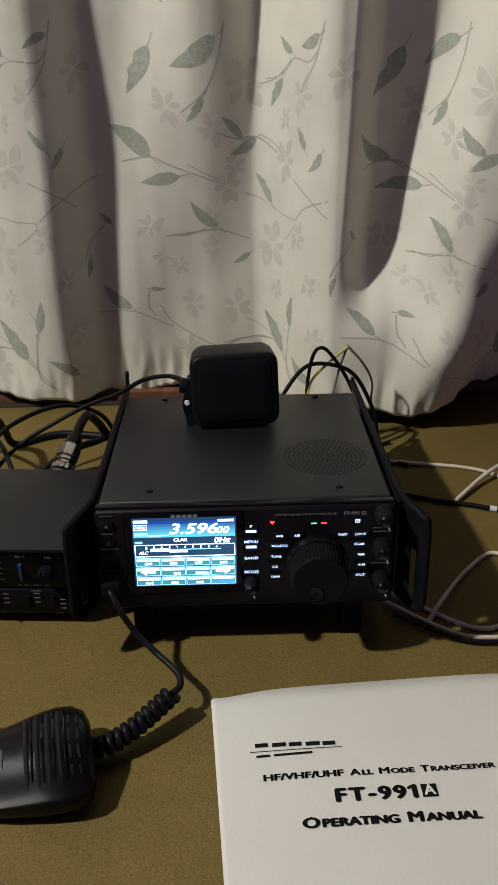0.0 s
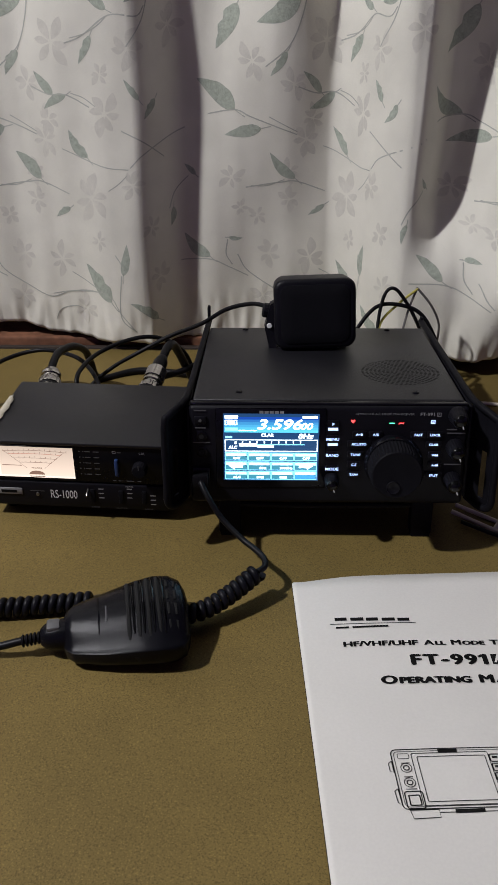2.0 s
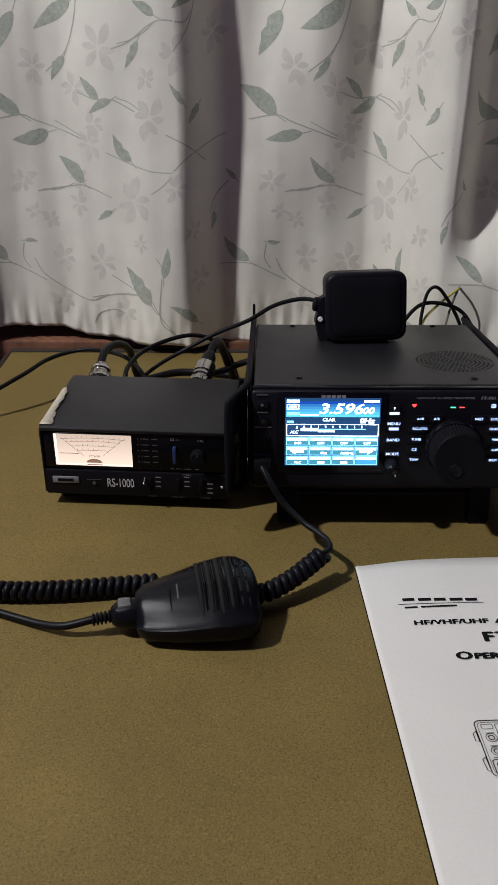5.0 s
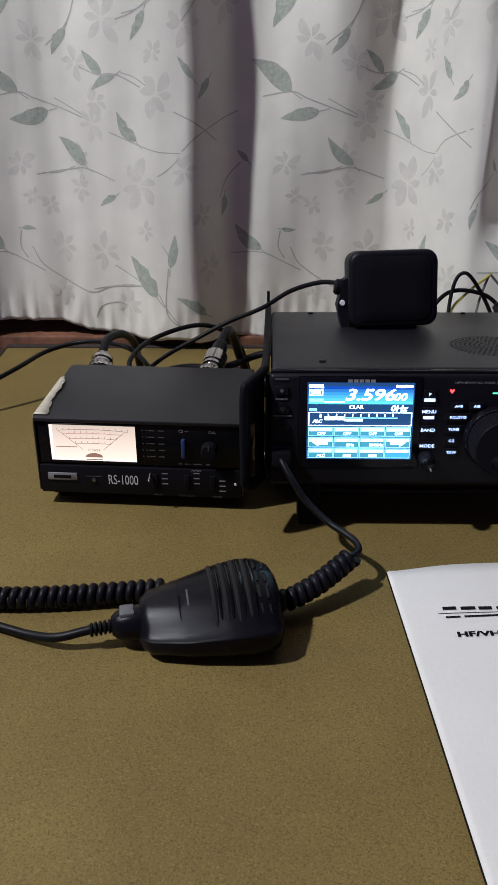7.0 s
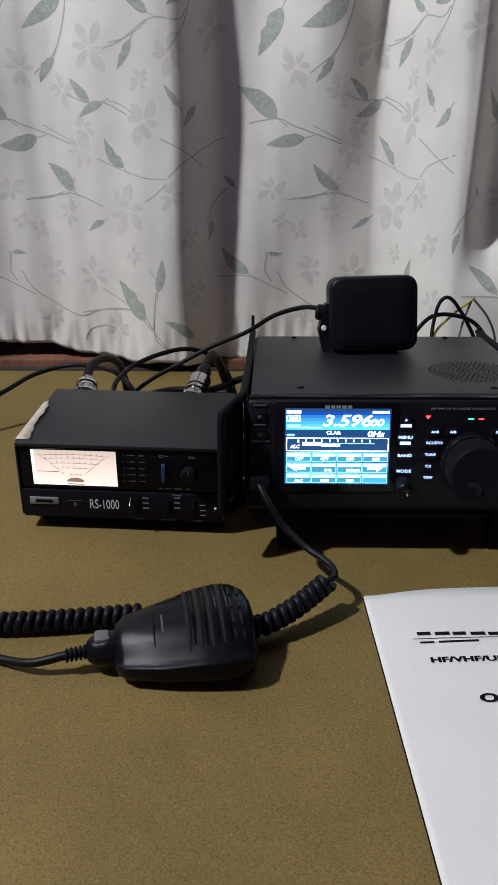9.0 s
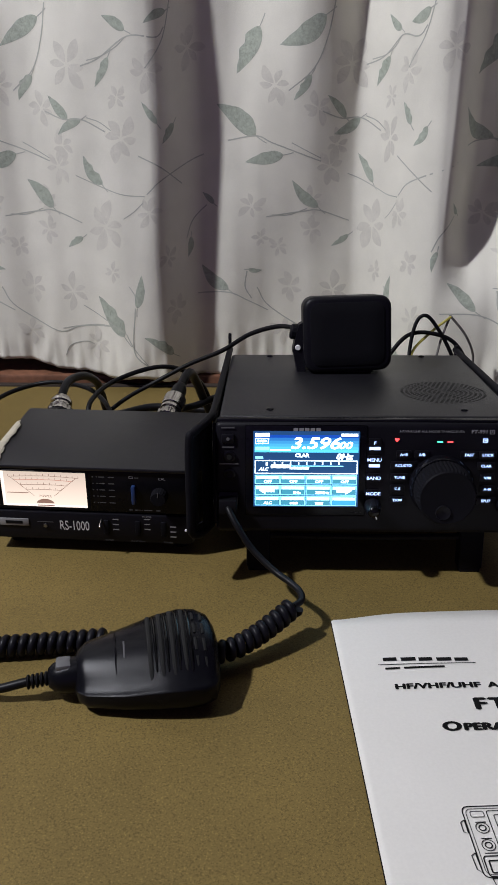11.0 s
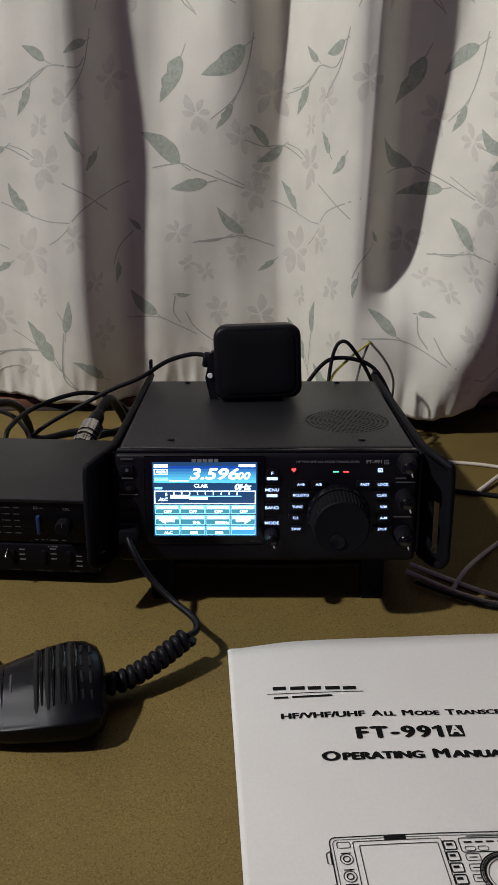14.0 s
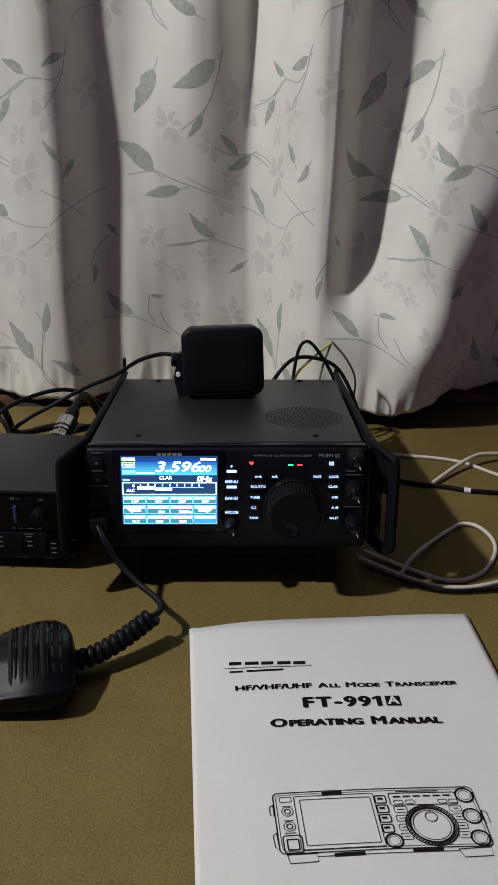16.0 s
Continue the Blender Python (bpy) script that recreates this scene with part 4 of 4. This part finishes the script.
cable("coaxial_cable", [(-0.1700, 0.1640, 0.0640), (-0.1702, 0.178, 0.0715), (-0.1687, 0.200, 0.0735), (-0.1619, 0.23, 0.0668), (-0.1575, 0.26, 0.0496), (-0.1561, 0.275, 0.0300), (-0.150, 0.29, 0.0040), (-0.11, 0.31, 0.0040), (-0.05, 0.30, 0.0040)], 0.0038, M_RUBBER, "thick black coaxial cable looping from its plug")
cable("coaxial_cable", [(-0.135, 0.150, 0.0040), (-0.1455, 0.158, 0.030), (-0.1480, 0.170, 0.0560), (-0.1458, 0.19, 0.0620), (-0.1352, 0.22, 0.0640), (-0.1121, 0.24, 0.0681), (-0.0898, 0.25, 0.0691), (-0.07, 0.26, 0.0603), (-0.055, 0.275, 0.040), (-0.045, 0.285, 0.0060)], 0.0022, M_RUBBER, "black cable arching behind the meter")
cable("coaxial_cable", [(-0.0685, 0.188, 0.0710), (-0.0655, 0.204, 0.0755), (-0.0620, 0.224, 0.0720), (-0.0580, 0.246, 0.052), (-0.052, 0.265, 0.026), (-0.040, 0.280, 0.0050), (0.02, 0.300, 0.0050)], 0.0042, M_RUBBER, "thick black coaxial cable looping from its plug")
cable("power_cable", [(-0.13, 0.200, 0.0040), (-0.11, 0.215, 0.0180), (-0.085, 0.235, 0.0280), (-0.060, 0.250, 0.0300), (-0.040, 0.262, 0.0340), (-0.015, 0.262, 0.0400)], 0.0034, M_RUBBER, "black cable lying behind the meter")
cable("power_cable", [(-0.060, 0.160, 0.0040), (-0.054, 0.190, 0.0045), (-0.046, 0.230, 0.0045), (-0.035, 0.270, 0.0050)], 0.0036, M_GREYCABLE, "grey cable lying behind the meter")
cable("power_cable", [(-0.050, 0.150, 0.0040), (-0.046, 0.185, 0.0045), (-0.040, 0.225, 0.0045), (-0.028, 0.270, 0.0050)], 0.0030, M_GREYCABLE, "grey cable lying behind the meter")
cable("power_cable", [(0.1100, 0.232, 0.060), (0.1204, 0.255, 0.0751), (0.1417, 0.27, 0.0946), (0.1675, 0.27, 0.0958), (0.1898, 0.27, 0.0832), (0.2082, 0.265, 0.0481), (0.214, 0.260, 0.020), (0.220, 0.250, 0.0030), (0.24, 0.235, 0.0030)], 0.0020, M_RUBBER, "black cable looping up behind the radio")
cable("power_cable", [(0.1410, 0.235, 0.050), (0.1422, 0.26, 0.0774), (0.1481, 0.27, 0.106), (0.1573, 0.27, 0.1138), (0.1699, 0.27, 0.1003), (0.1847, 0.27, 0.0745), (0.198, 0.272, 0.040), (0.210, 0.275, 0.0030), (0.23, 0.28, 0.0030)], 0.0018, M_RUBBER, "black cable looping up behind the radio")
cable("yellow_wire", [(0.1400, 0.232, 0.055), (0.1449, 0.262, 0.0789), (0.1640, 0.275, 0.0960), (0.1829, 0.28, 0.1100)], 0.0013, M_YELLOW, "thin yellow and black wire", 8)
cable("brown_wire", [(0.1829, 0.28, 0.1100), (0.1980, 0.28, 0.0920), (0.2085, 0.285, 0.0700), (0.2100, 0.29, 0.0450), (0.2150, 0.29, 0.0250), (0.2180, 0.29, 0.0030)], 0.0012, M_GREYCABLE, "thin greyish brown wire", 8)
cable("brown_wire", [(0.1660, 0.262, 0.0600), (0.1740, 0.275, 0.0880), (0.1829, 0.283, 0.1105)], 0.0012, M_GREYCABLE, "thin greyish brown wire", 8)
# pale cables beside the radio
cable("white_cable", [(0.205, 0.245, 0.004), (0.2618, 0.2370, 0.0019), (0.2923, 0.2306, 0.0019), (0.3175, 0.2183, 0.0019), (0.345, 0.190, 0.0019), (0.40, 0.145, 0.0019)], 0.0018, M_WCABLE, "ivory white cable lying on the table")
cable("white_cable", [(0.2732, 0.1717, 0.0030), (0.3002, 0.1997, 0.0062), (0.3200, 0.2150, 0.0100), (0.3360, 0.2240, 0.0100), (0.37, 0.232, 0.0060), (0.42, 0.235, 0.0019)], 0.0022, M_WCABLE, "ivory white cable lying on the table")
cable("black_cable", [(0.200, 0.195, 0.004), (0.2500, 0.1760, 0.0023), (0.2859, 0.1649, 0.0023), (0.3045, 0.1582, 0.0023), (0.34, 0.152, 0.0023), (0.42, 0.14, 0.0023)], 0.0022, M_RUBBER, "black cable with a white marker band")
tagged(part("cable_marker", tube([(0.3010, 0.1594, TOP + 0.0023), (0.3070, 0.1574, TOP + 0.0023)], 0.0027, 14, None, 3), M_WHITE), "white marker band round a black cable", "cable marker")
cable("white_cable", [(0.190, 0.045, 0.004), (0.2150, 0.0280, 0.0019), (0.2354, 0.0118, 0.0019), (0.2504, 0.0042, 0.0019), (0.2650, 0.0050, 0.0019), (0.2840, 0.0180, 0.0019), (0.2990, 0.0430, 0.0023), (0.3035, 0.0650, 0.0023), (0.2985, 0.0835, 0.0030), (0.2897, 0.0925, 0.0030), (0.2782, 0.0909, 0.0023), (0.2544, 0.0672, 0.0023), (0.2290, 0.0298, 0.0090), (0.215, 0.012, 0.0019)], 0.0018, M_WCABLE, "ivory white cable curled in a loop")
cable("white_cable", [(0.185, 0.035, 0.004), (0.2100, 0.0160, 0.0019), (0.2238, 0.0052, 0.0019), (0.2388, -0.0035, 0.0019), (0.2560, -0.0060, 0.0019), (0.2734, -0.0044, 0.0019), (0.32, 0.010, 0.0019), (0.40, 0.02, 0.0019)], 0.0018, M_WCABLE, "ivory white cable lying on the table")
cable("black_cable", [(0.190, 0.020, 0.004), (0.2200, 0.0000, 0.0030), (0.2480, -0.0120, 0.0030), (0.30, -0.008, 0.0030), (0.40, 0.005, 0.0018)], 0.0017, M_RUBBER, "black cable lying on the table")


# ---- hand microphone with its coiled cord ----
def build_mic():
    mic = thing("hand_microphone", pose(-0.1020, -0.1305, TOP, 0, 0, 11), "black hand microphone with ribbed grille and coiled cord", "microphone")
    shape = [(0.0, 0.0120, 0.0195, 0.006), (0.002, 0.0180, 0.0230, 0.004), (0.007, 0.0225, 0.0255, 0.0018), (0.027, 0.0285, 0.0285, 0.0008), (0.048, 0.0328, 0.0332, 0.0006), (0.062, 0.0346, 0.0350, 0.0006), (0.072, 0.0340, 0.0342, 0.0010), (0.0790, 0.0300, 0.0318, 0.002), (0.0820, 0.0225, 0.0285, 0.005), (0.0834, 0.0135, 0.0240, 0.009)]

    def dome(x, y, hw, q):
        """The gentle crown of the upper face, which leans to the near side."""
        return max(q, 0.0) * (0.0105 * (math.cos(min(abs(y) / hw, 1.0) * math.pi / 2) - 0.75) + 0.20 * y)

    def surf(x, y):
        """The height of the housing's upper face."""
        hw, top, low = (float(np.interp(x, [q[0] for q in shape], [q[k] for q in shape])) for k in (1, 2, 3))
        c = min(abs(y) / hw, 0.98) ** (1 / 0.56)
        return (top + low) / 2 + (top - low) / 2 * math.sqrt(1 - c * c) ** 0.64 + dome(x, y, hw, 1.0)

    rings = []
    for x, hw, top, low in shape:
        mid, half = (top + low) / 2, (top - low) / 2
        ring = []
        for k in range(40):
            a = 2 * math.pi * k / 40
            c, q = math.cos(a), math.sin(a)
            ring.append(Vector((x, hw * math.copysign(abs(c) ** 0.56, c), mid + half * math.copysign(abs(q) ** 0.64, q) + dome(x, hw * math.copysign(abs(c) ** 0.56, c), hw, q))))
        rings.append(ring)
    part("housing", loft(rings), M_MIC, mic, "grained black plastic housing")
    for x in (0.0452, 0.0518, 0.0584, 0.0650):
        run = [(x, -0.0270 + 0.0470 * k / 10) for k in range(11)]
        part("grille_slot", tube([(u - 0.0016, v, surf(u, v) - 0.0006) for u, v in run], 0.0015, 8, None, 2), M_HOLE, mic)
        part("grille_rib", tube([(u + 0.0016, v, surf(u, v) + 0.0002) for u, v in run], 0.0009, 8, None, 2), M_SHINE, mic)
    for x in (0.0698, 0.0746):
        for y in (-0.0200, -0.0095, 0.0010, 0.0115):
            part("grille_slot", tube([(x, y + v, surf(x, y + v) - 0.0004) for v in (-0.0036, 0, 0.0036)], 0.0010, 6, None, 2), M_HOLE, mic)
    part("label_recess", tube([(0.0240, v, surf(0.024, v) - 0.0001) for v in (-0.018, -0.012, -0.006, 0, 0.006, 0.012)], 0.0005, 6, None, 2), M_GLOSS, mic)
    part("maker_mark", tube([(0.0290, v, surf(0.029, v) - 0.0002) for v in (-0.009, -0.006, -0.003, 0, 0.002)], 0.0006, 6, None, 2), M_DIM, mic)
    part("talk_key", box(0.0200, 0.0560, 0.0240, 0.0312, 0.009, 0.0200, 0.002), M_BLACK, mic)
    boot = part("cord_boot", turned([(0.0108, 0), (0.0106, 0.006), (0.0098, 0.012), (0.0078, 0.0165), (0.0056, 0.0190), (0.0040, 0.0195)], pose(0.004, 0.0, 0.0135, 0, -90), 28), M_MIC, mic)
    part("boot_cap", box(-0.0105, -0.0015, -0.0052, 0.0052, 0.0200, 0.0244, 0.0018), M_STEELGREY, boot, "small grey cap")
    for k in range(5):
        part("boot_rib", turned([(0.0036, 0), (0.0043, 0.0006), (0.0043, 0.0012), (0.0036, 0.0018)], pose(-0.0155 - 0.0026 * k, 0.0, 0.0132 - 0.0003 * k, 0, -90), 16), M_RUBBER, boot)
    inv = pose(-0.1020, -0.1305, 0, 0, 0, 11).inverted()
    W = lambda pts: [inv @ Vector(p) for p in pts]  # noqa: E731
    part("straight_cord", tube(W([(-0.1130, -0.1327, 0.0133), (-0.1290, -0.1358, 0.0122), (-0.1480, -0.1375, 0.0080), (-0.1660, -0.1310, 0.0045), (-0.1860, -0.1225, 0.0035), (-0.2150, -0.1120, 0.0035), (-0.2450, -0.1120, 0.0050), (-0.2420, -0.1010, 0.0060), (-0.2250, -0.0960, 0.0074)]), 0.0027, 10), M_RUBBER, mic, "plain black end of the cord")

    def coil(line, name):
        run = spline(W(line), 40)
        length = [0.0]
        for p, q in zip(run, run[1:]):
            length.append(length[-1] + (q - p).length)
        turns = int(length[-1] / 0.0057)
        pts, j = [], 0
        for k in range(turns * 12 + 1):
            d = length[-1] * k / (turns * 12)
            while j < len(run) - 2 and length[j + 1] < d:
                j += 1
            p = run[j].lerp(run[j + 1], (d - length[j]) / max(length[j + 1] - length[j], 1e-9))
            way = (run[j + 1] - run[j]).normalized()
            side = way.cross(Vector((0, 0, 1))).normalized()
            up = side.cross(way)
            a = 2 * math.pi * k / 12
            pts.append(p + 0.0048 * (math.cos(a) * side + math.sin(a) * up))
        part(name, tube(pts, 0.0026, 10, None, 0), M_BLACK, mic, "black coiled cord")

    coil([(-0.2250, -0.0960, 0.0074), (-0.1950, -0.0990, 0.0074), (-0.1600, -0.0975, 0.0074), (-0.1200, -0.0925, 0.0074), (-0.0900, -0.0880, 0.0074)], "coiled_cord")
    coil([(-0.0300, -0.1060, 0.0100), (-0.0140, -0.1040, 0.0120), (0.0020, -0.0940, 0.0150), (0.0160, -0.0820, 0.0190), (0.0260, -0.0720, 0.0220)], "coiled_cord")
    part("straight_cord", tube(W([(-0.0900, -0.0880, 0.0074), (-0.0600, -0.0830, 0.0060), (-0.0350, -0.0930, 0.0060), (-0.0300, -0.1050, 0.0100)]), 0.0026, 8), M_RUBBER, mic)
    part("straight_cord", tube(W([(0.0260, -0.0720, 0.0220), (0.0310, -0.0660, 0.0225), (0.0300, -0.0570, 0.0235), (0.0230, -0.0480, 0.0250), (0.0139, -0.0390, 0.0270), (-0.0010, -0.0280, 0.0370), (-0.0110, -0.0210, 0.0500), (-0.0170, -0.0130, 0.0580), (-0.0185, -0.0070, 0.0595)]), 0.0023, 10), M_RUBBER, mic, "plain black end of the cord")
    part("cord_plug", box(-0.0060, 0.0060, -0.0035, 0.0085, -0.0050, 0.0050, 0.001), M_RUBBER, mic, "", inv @ pose(-0.0182, -0.0085, 0.0595, -7))
    return mic


build_mic()


# ---- operating manual ----
def build_manual():
    book = thing("operating_manual", pose(0.0508, -0.0580, TOP, 0, 0, 3.6), "white paper operating manual with black printing, lying closed", "manual")
    W_, H_ = 0.2035, 0.2880
    part("back_cover", box(0.0, W_ + 0.0015, -H_, 0.0, 0.0, 0.0006), M_INK, book, "dark back cover")
    lift = lambda x, y: 0.0046 - 0.0013 * math.exp(-max(x, 0.0) / 0.020) + 0.0010 * math.sin(math.pi * min(max(x / W_, 0), 1)) + 0.0006 * math.sin(9 * x / W_ + 14 * y) * (x / W_)  # noqa: E731
    bm = box(0.0012, W_ - 0.0012, -H_ + 0.0010, -0.0012, 0.0006, 0.0042, 0.0003, 1)
    for v in bm.verts:
        if v.co.z > 0.002:
            v.co.z = lift(v.co.x, v.co.y) - 0.0007
    part("page_block", bm, M_PAGES, book, "block of white pages")
    bm = bmesh.new()
    n, m = 60, 26
    grid = []
    for i in range(n + 1):
        col = []
        for k in range(m + 1):
            x, y = W_ * i / n, -H_ * k / m
            z = lift(x, y)
            top = 0.0012 * math.sin(math.pi * i / n) + 0.0030 * ease(i / 14) - 0.0030 if k == 0 else 0
            col.append(bm.verts.new((x, y + top, z)))
        grid.append(col)
    for i in range(n):
        for k in range(m):
            bm.faces.new((grid[i][k], grid[i][k + 1], grid[i + 1][k + 1], grid[i + 1][k]))
    cover = part("cover", bm, M_PAPER, book, "white paper cover")
    mod = cover.modifiers.new("thickness", "SOLIDIFY")
    mod.thickness, mod.offset = 0.0004, -1.0

    SET = pose(0.0004, 0.0020, 0, 0, 0, -0.6)  # the printing is not quite square to the page

    def ink(bm, x=0.0, y=0.0, turn=0.0, name="printing", mat=M_INK, up=0.0004):
        moved(bm, SET @ pose(x, y, 0, 0, 0, turn))
        bmesh.ops.subdivide_edges(bm, edges=[e for e in bm.edges if e.calc_length() > 0.012], cuts=3)
        for v in bm.verts:
            v.co.z = lift(v.co.x, v.co.y) + up
        return part(name, bm, mat, cover)

    t = -1.0  # the printed lines lean a little against the page
    # maker's mark as plain shapes
    for k in range(5):
        x = 0.0262 + k * 0.0108
        ink(moved(flat(0, 0.0082 + 0.0008 * (k % 2), -0.0015, 0.0016), Matrix.Shear("XY", 4, (0.25, 0))), x, -0.0480 - 0.0006 * k, t, "maker_mark")
    ink(strip([(0.0225, -0.0528), (0.0815, -0.0540)], 0.0005), name="maker_mark")
    for x0, x1 in ((0.0262, 0.0350), (0.0375, 0.0620)):
        ink(flat(x0, x1, -0.0575, -0.0558), name="maker_mark")

    def caps(words, x0, x1, y, size, bold):
        """Small capitals: each word's first letter larger, the whole set to reach from x0 to x1."""
        made, x = None, 0.0
        for w in words:
            for j, (s, piece) in enumerate(((size, w), (size, "")) if "/" in w else ((size, w[0]), (size * 0.78, w[1:]))):
                if not piece:
                    continue
                bm = lettering(piece, s, 0.0, 1.0, 0.0, bold)
                lo, hi = min(v.co.x for v in bm.verts), max(v.co.x for v in bm.verts)
                base = min(v.co.y for v in bm.verts)
                moved(bm, pose(x - lo, -base, 0))
                x += hi - lo + s * 0.06
                made = join(made, bm)
            x += size * 0.32
        x -= size * 0.42
        moved(made, Matrix.Diagonal(((x1 - x0) / x, 1, 1, 1)))
        return ink(made, x0, y, t)

    caps(["HF/VHF/UHF", "ALL", "MODE", "TRANSCEIVER"], 0.0291, 0.1740, -0.0757, 0.0066, 0.00034)
    bm, x = None, 0.0
    for q in "FT-991":
        one = lettering(q, 0.0132, 0.0, 1.0, 0.0, 0.00078)
        lo, hi = min(v.co.x for v in one.verts), max(v.co.x for v in one.verts)
        drop = 0.0 if q == "-" else -(min(v.co.y for v in one.verts) + max(v.co.y for v in one.verts)) / 2
        if q == "1":
            x += 0.0022
            bm = join(bm, strip([(x - 0.0022, 0.0022), (x - 0.0008, 0.0028), (x + 0.0006, 0.0040)], 0.0018))
        bm = join(bm, moved(one, pose(x - lo, drop, 0)))
        x += hi - lo + 0.0006
    moved(bm, pose(-x / 2, 0, 0))
    lo, hi = min(v.co.x for v in bm.verts), max(v.co.x for v in bm.verts)
    moved(bm, Matrix.Diagonal((0.0505 / (hi - lo), 1, 1, 1)))
    ink(bm, 0.0966, -0.0905, t)
    ink(flat(-0.0048, 0.0048, -0.0046, 0.0046), 0.1288, -0.0910, t)
    ink(lettering("A", 0.0098, 0.0003), 0.1288, -0.0910, t, "printing", M_PAPER, 0.0007)
    caps(["OPERATING", "MANUAL"], 0.0488, 0.1551, -0.1110, 0.0098, 0.00060)

    # line drawing of the radio
    def D(u, v):
        """From a drawing 110 wide and 40 high to the page."""
        return 0.0455 + u * 0.001 + 0.00002 * v, -0.1630 - v * 0.00100 - 0.00001 * u

    def path(pts, w=0.00045, closed=True):
        pts = [D(u, v) for u, v in pts]
        ink(strip(pts + pts[:1] if closed else pts, w), name="drawing_line")

    def rect(u0, u1, v0, v1, r=1.0, w=0.00035):
        path([((u0 + u1) / 2 + x, (v0 + v1) / 2 - y) for x, y in rounded(u1 - u0, v1 - v0, r, 3)], w)

    def ring(u, v, r, w=0.0004, stretch=1.0):
        path([(u + r * stretch * math.cos(2 * math.pi * k / 28), v + r * math.sin(2 * math.pi * k / 28)) for k in range(28)], w)

    rect(-0.5, 111.5, 0.0, 40.5, 3.0, 0.0006)
    rect(1.0, 110.0, 1.5, 39.0, 2.5, 0.0003)
    rect(11.0, 55.0, 3.0, 38.5, 1.0, 0.0004)
    rect(14.0, 53.0, 5.5, 36.0, 0.6, 0.0004)
    ink(flat(*[D(u, 0)[0] for u in (27, 38)], D(0, 3.2)[1], D(0, 0.8)[1]), name="drawing_line")
    rect(3.0, 9.5, 3.0, 6.5, 0.8)
    for v in (13, 23):
        ring(6.5, v, 3.1)
        ring(6.5, v, 1.6, 0.0006)
    rect(2.0, 12.0, 29.0, 40.0, 1.5, 0.0006)
    rect(4.0, 10.0, 31.5, 38.0, 0.5, 0.0007)
    for k in range(4):
        rect(55.5, 61.5, 5.0 + 6.6 * k, 10.2 + 6.6 * k, 0.8, 0.0007)
        ink(flat(*[D(u, 0)[0] for u in (57, 60)], D(0, 8.4 + 6.6 * k)[1], D(0, 7.0 + 6.6 * k)[1]), name="drawing_line")
    rect(63.5, 101.0, 3.5, 12.0, 1.2, 0.0005)
    for k in range(6):
        ink(flat(*[D(u, 0)[0] for u in (66 + 5.6 * k, 70 + 5.6 * k)], D(0, 7.2)[1], D(0, 6.2)[1]), name="drawing_line")
    for u in (65.5, 72.0, 90.0, 96.0):
        rect(u, u + 5.2, 8.6, 11.2, 1.2)
    for k in range(4):
        rect(64.5, 71.5 - 0.4 * k, 13.0 + 6.0 * k, 17.0 + 6.0 * k, 0.8)
        rect(95.0, 101.5, 13.0 + 6.0 * k, 17.0 + 6.0 * k, 0.8)
    for r, w in ((13.6, 0.0007), (12.6, 0.0005), (11.4, 0.0012), (9.8, 0.0004)):
        ring(82.5, 26.0, r, w, 1.02)
    for k in range(48):
        a = 2 * math.pi * k / 48
        path([(82.5 + q * 1.02 * math.cos(a), 26.0 + q * math.sin(a)) for q in (11.9, 13.2)], 0.0004, False)
    for u0, u1, v in ((68, 92, 2.4), (4, 9, 9.6), (4, 9, 19.2), (3.5, 9.5, 27.4), (66, 70, 15.0), (66, 70, 21.0), (66, 69, 27.0), (66, 69, 33.0), (97, 100, 15.0), (97, 100, 21.0), (97, 100, 27.0), (97, 100, 33.0)):
        ink(strip([D(u0, v), D(u1, v)], 0.0005), name="drawing_line")
    path([(-1.0, 8), (-3.0, 9.5), (-3.0, 15), (-1.0, 16)], 0.0005)
    path([(-1.0, 27), (-3.0, 28.5), (-2.5, 36), (-0.5, 38)], 0.0005)
    ring(83.5, 20.5, 3.2, 0.0005)
    ring(60.0, 35.5, 4.4, 0.0011)
    ring(60.0, 35.5, 3.0, 0.0003)
    for v in (6.0, 20.6, 35.2):
        ring(106.0, v, 4.9, 0.0011)
        ring(106.0, v, 3.3, 0.0003)
    path([(112, 17), (114.5, 18), (114.5, 25), (112, 26)], 0.0004)
    path([(3, 41), (18.5, 41), (18.5, 46), (4, 46.5)], 0.0005)
    path([(92, 42), (109.5, 41), (109, 46.5), (94, 47)], 0.0005)
    path([(18.5, 43), (92, 43)], 0.0004, False)
    for u0 in (28, 69):
        ink(flat(*[D(u, 0)[0] for u in (u0, u0 + 16)], D(0, 44.0)[1], D(0, 41.6)[1]), name="drawing_line")
    return book


build_manual()
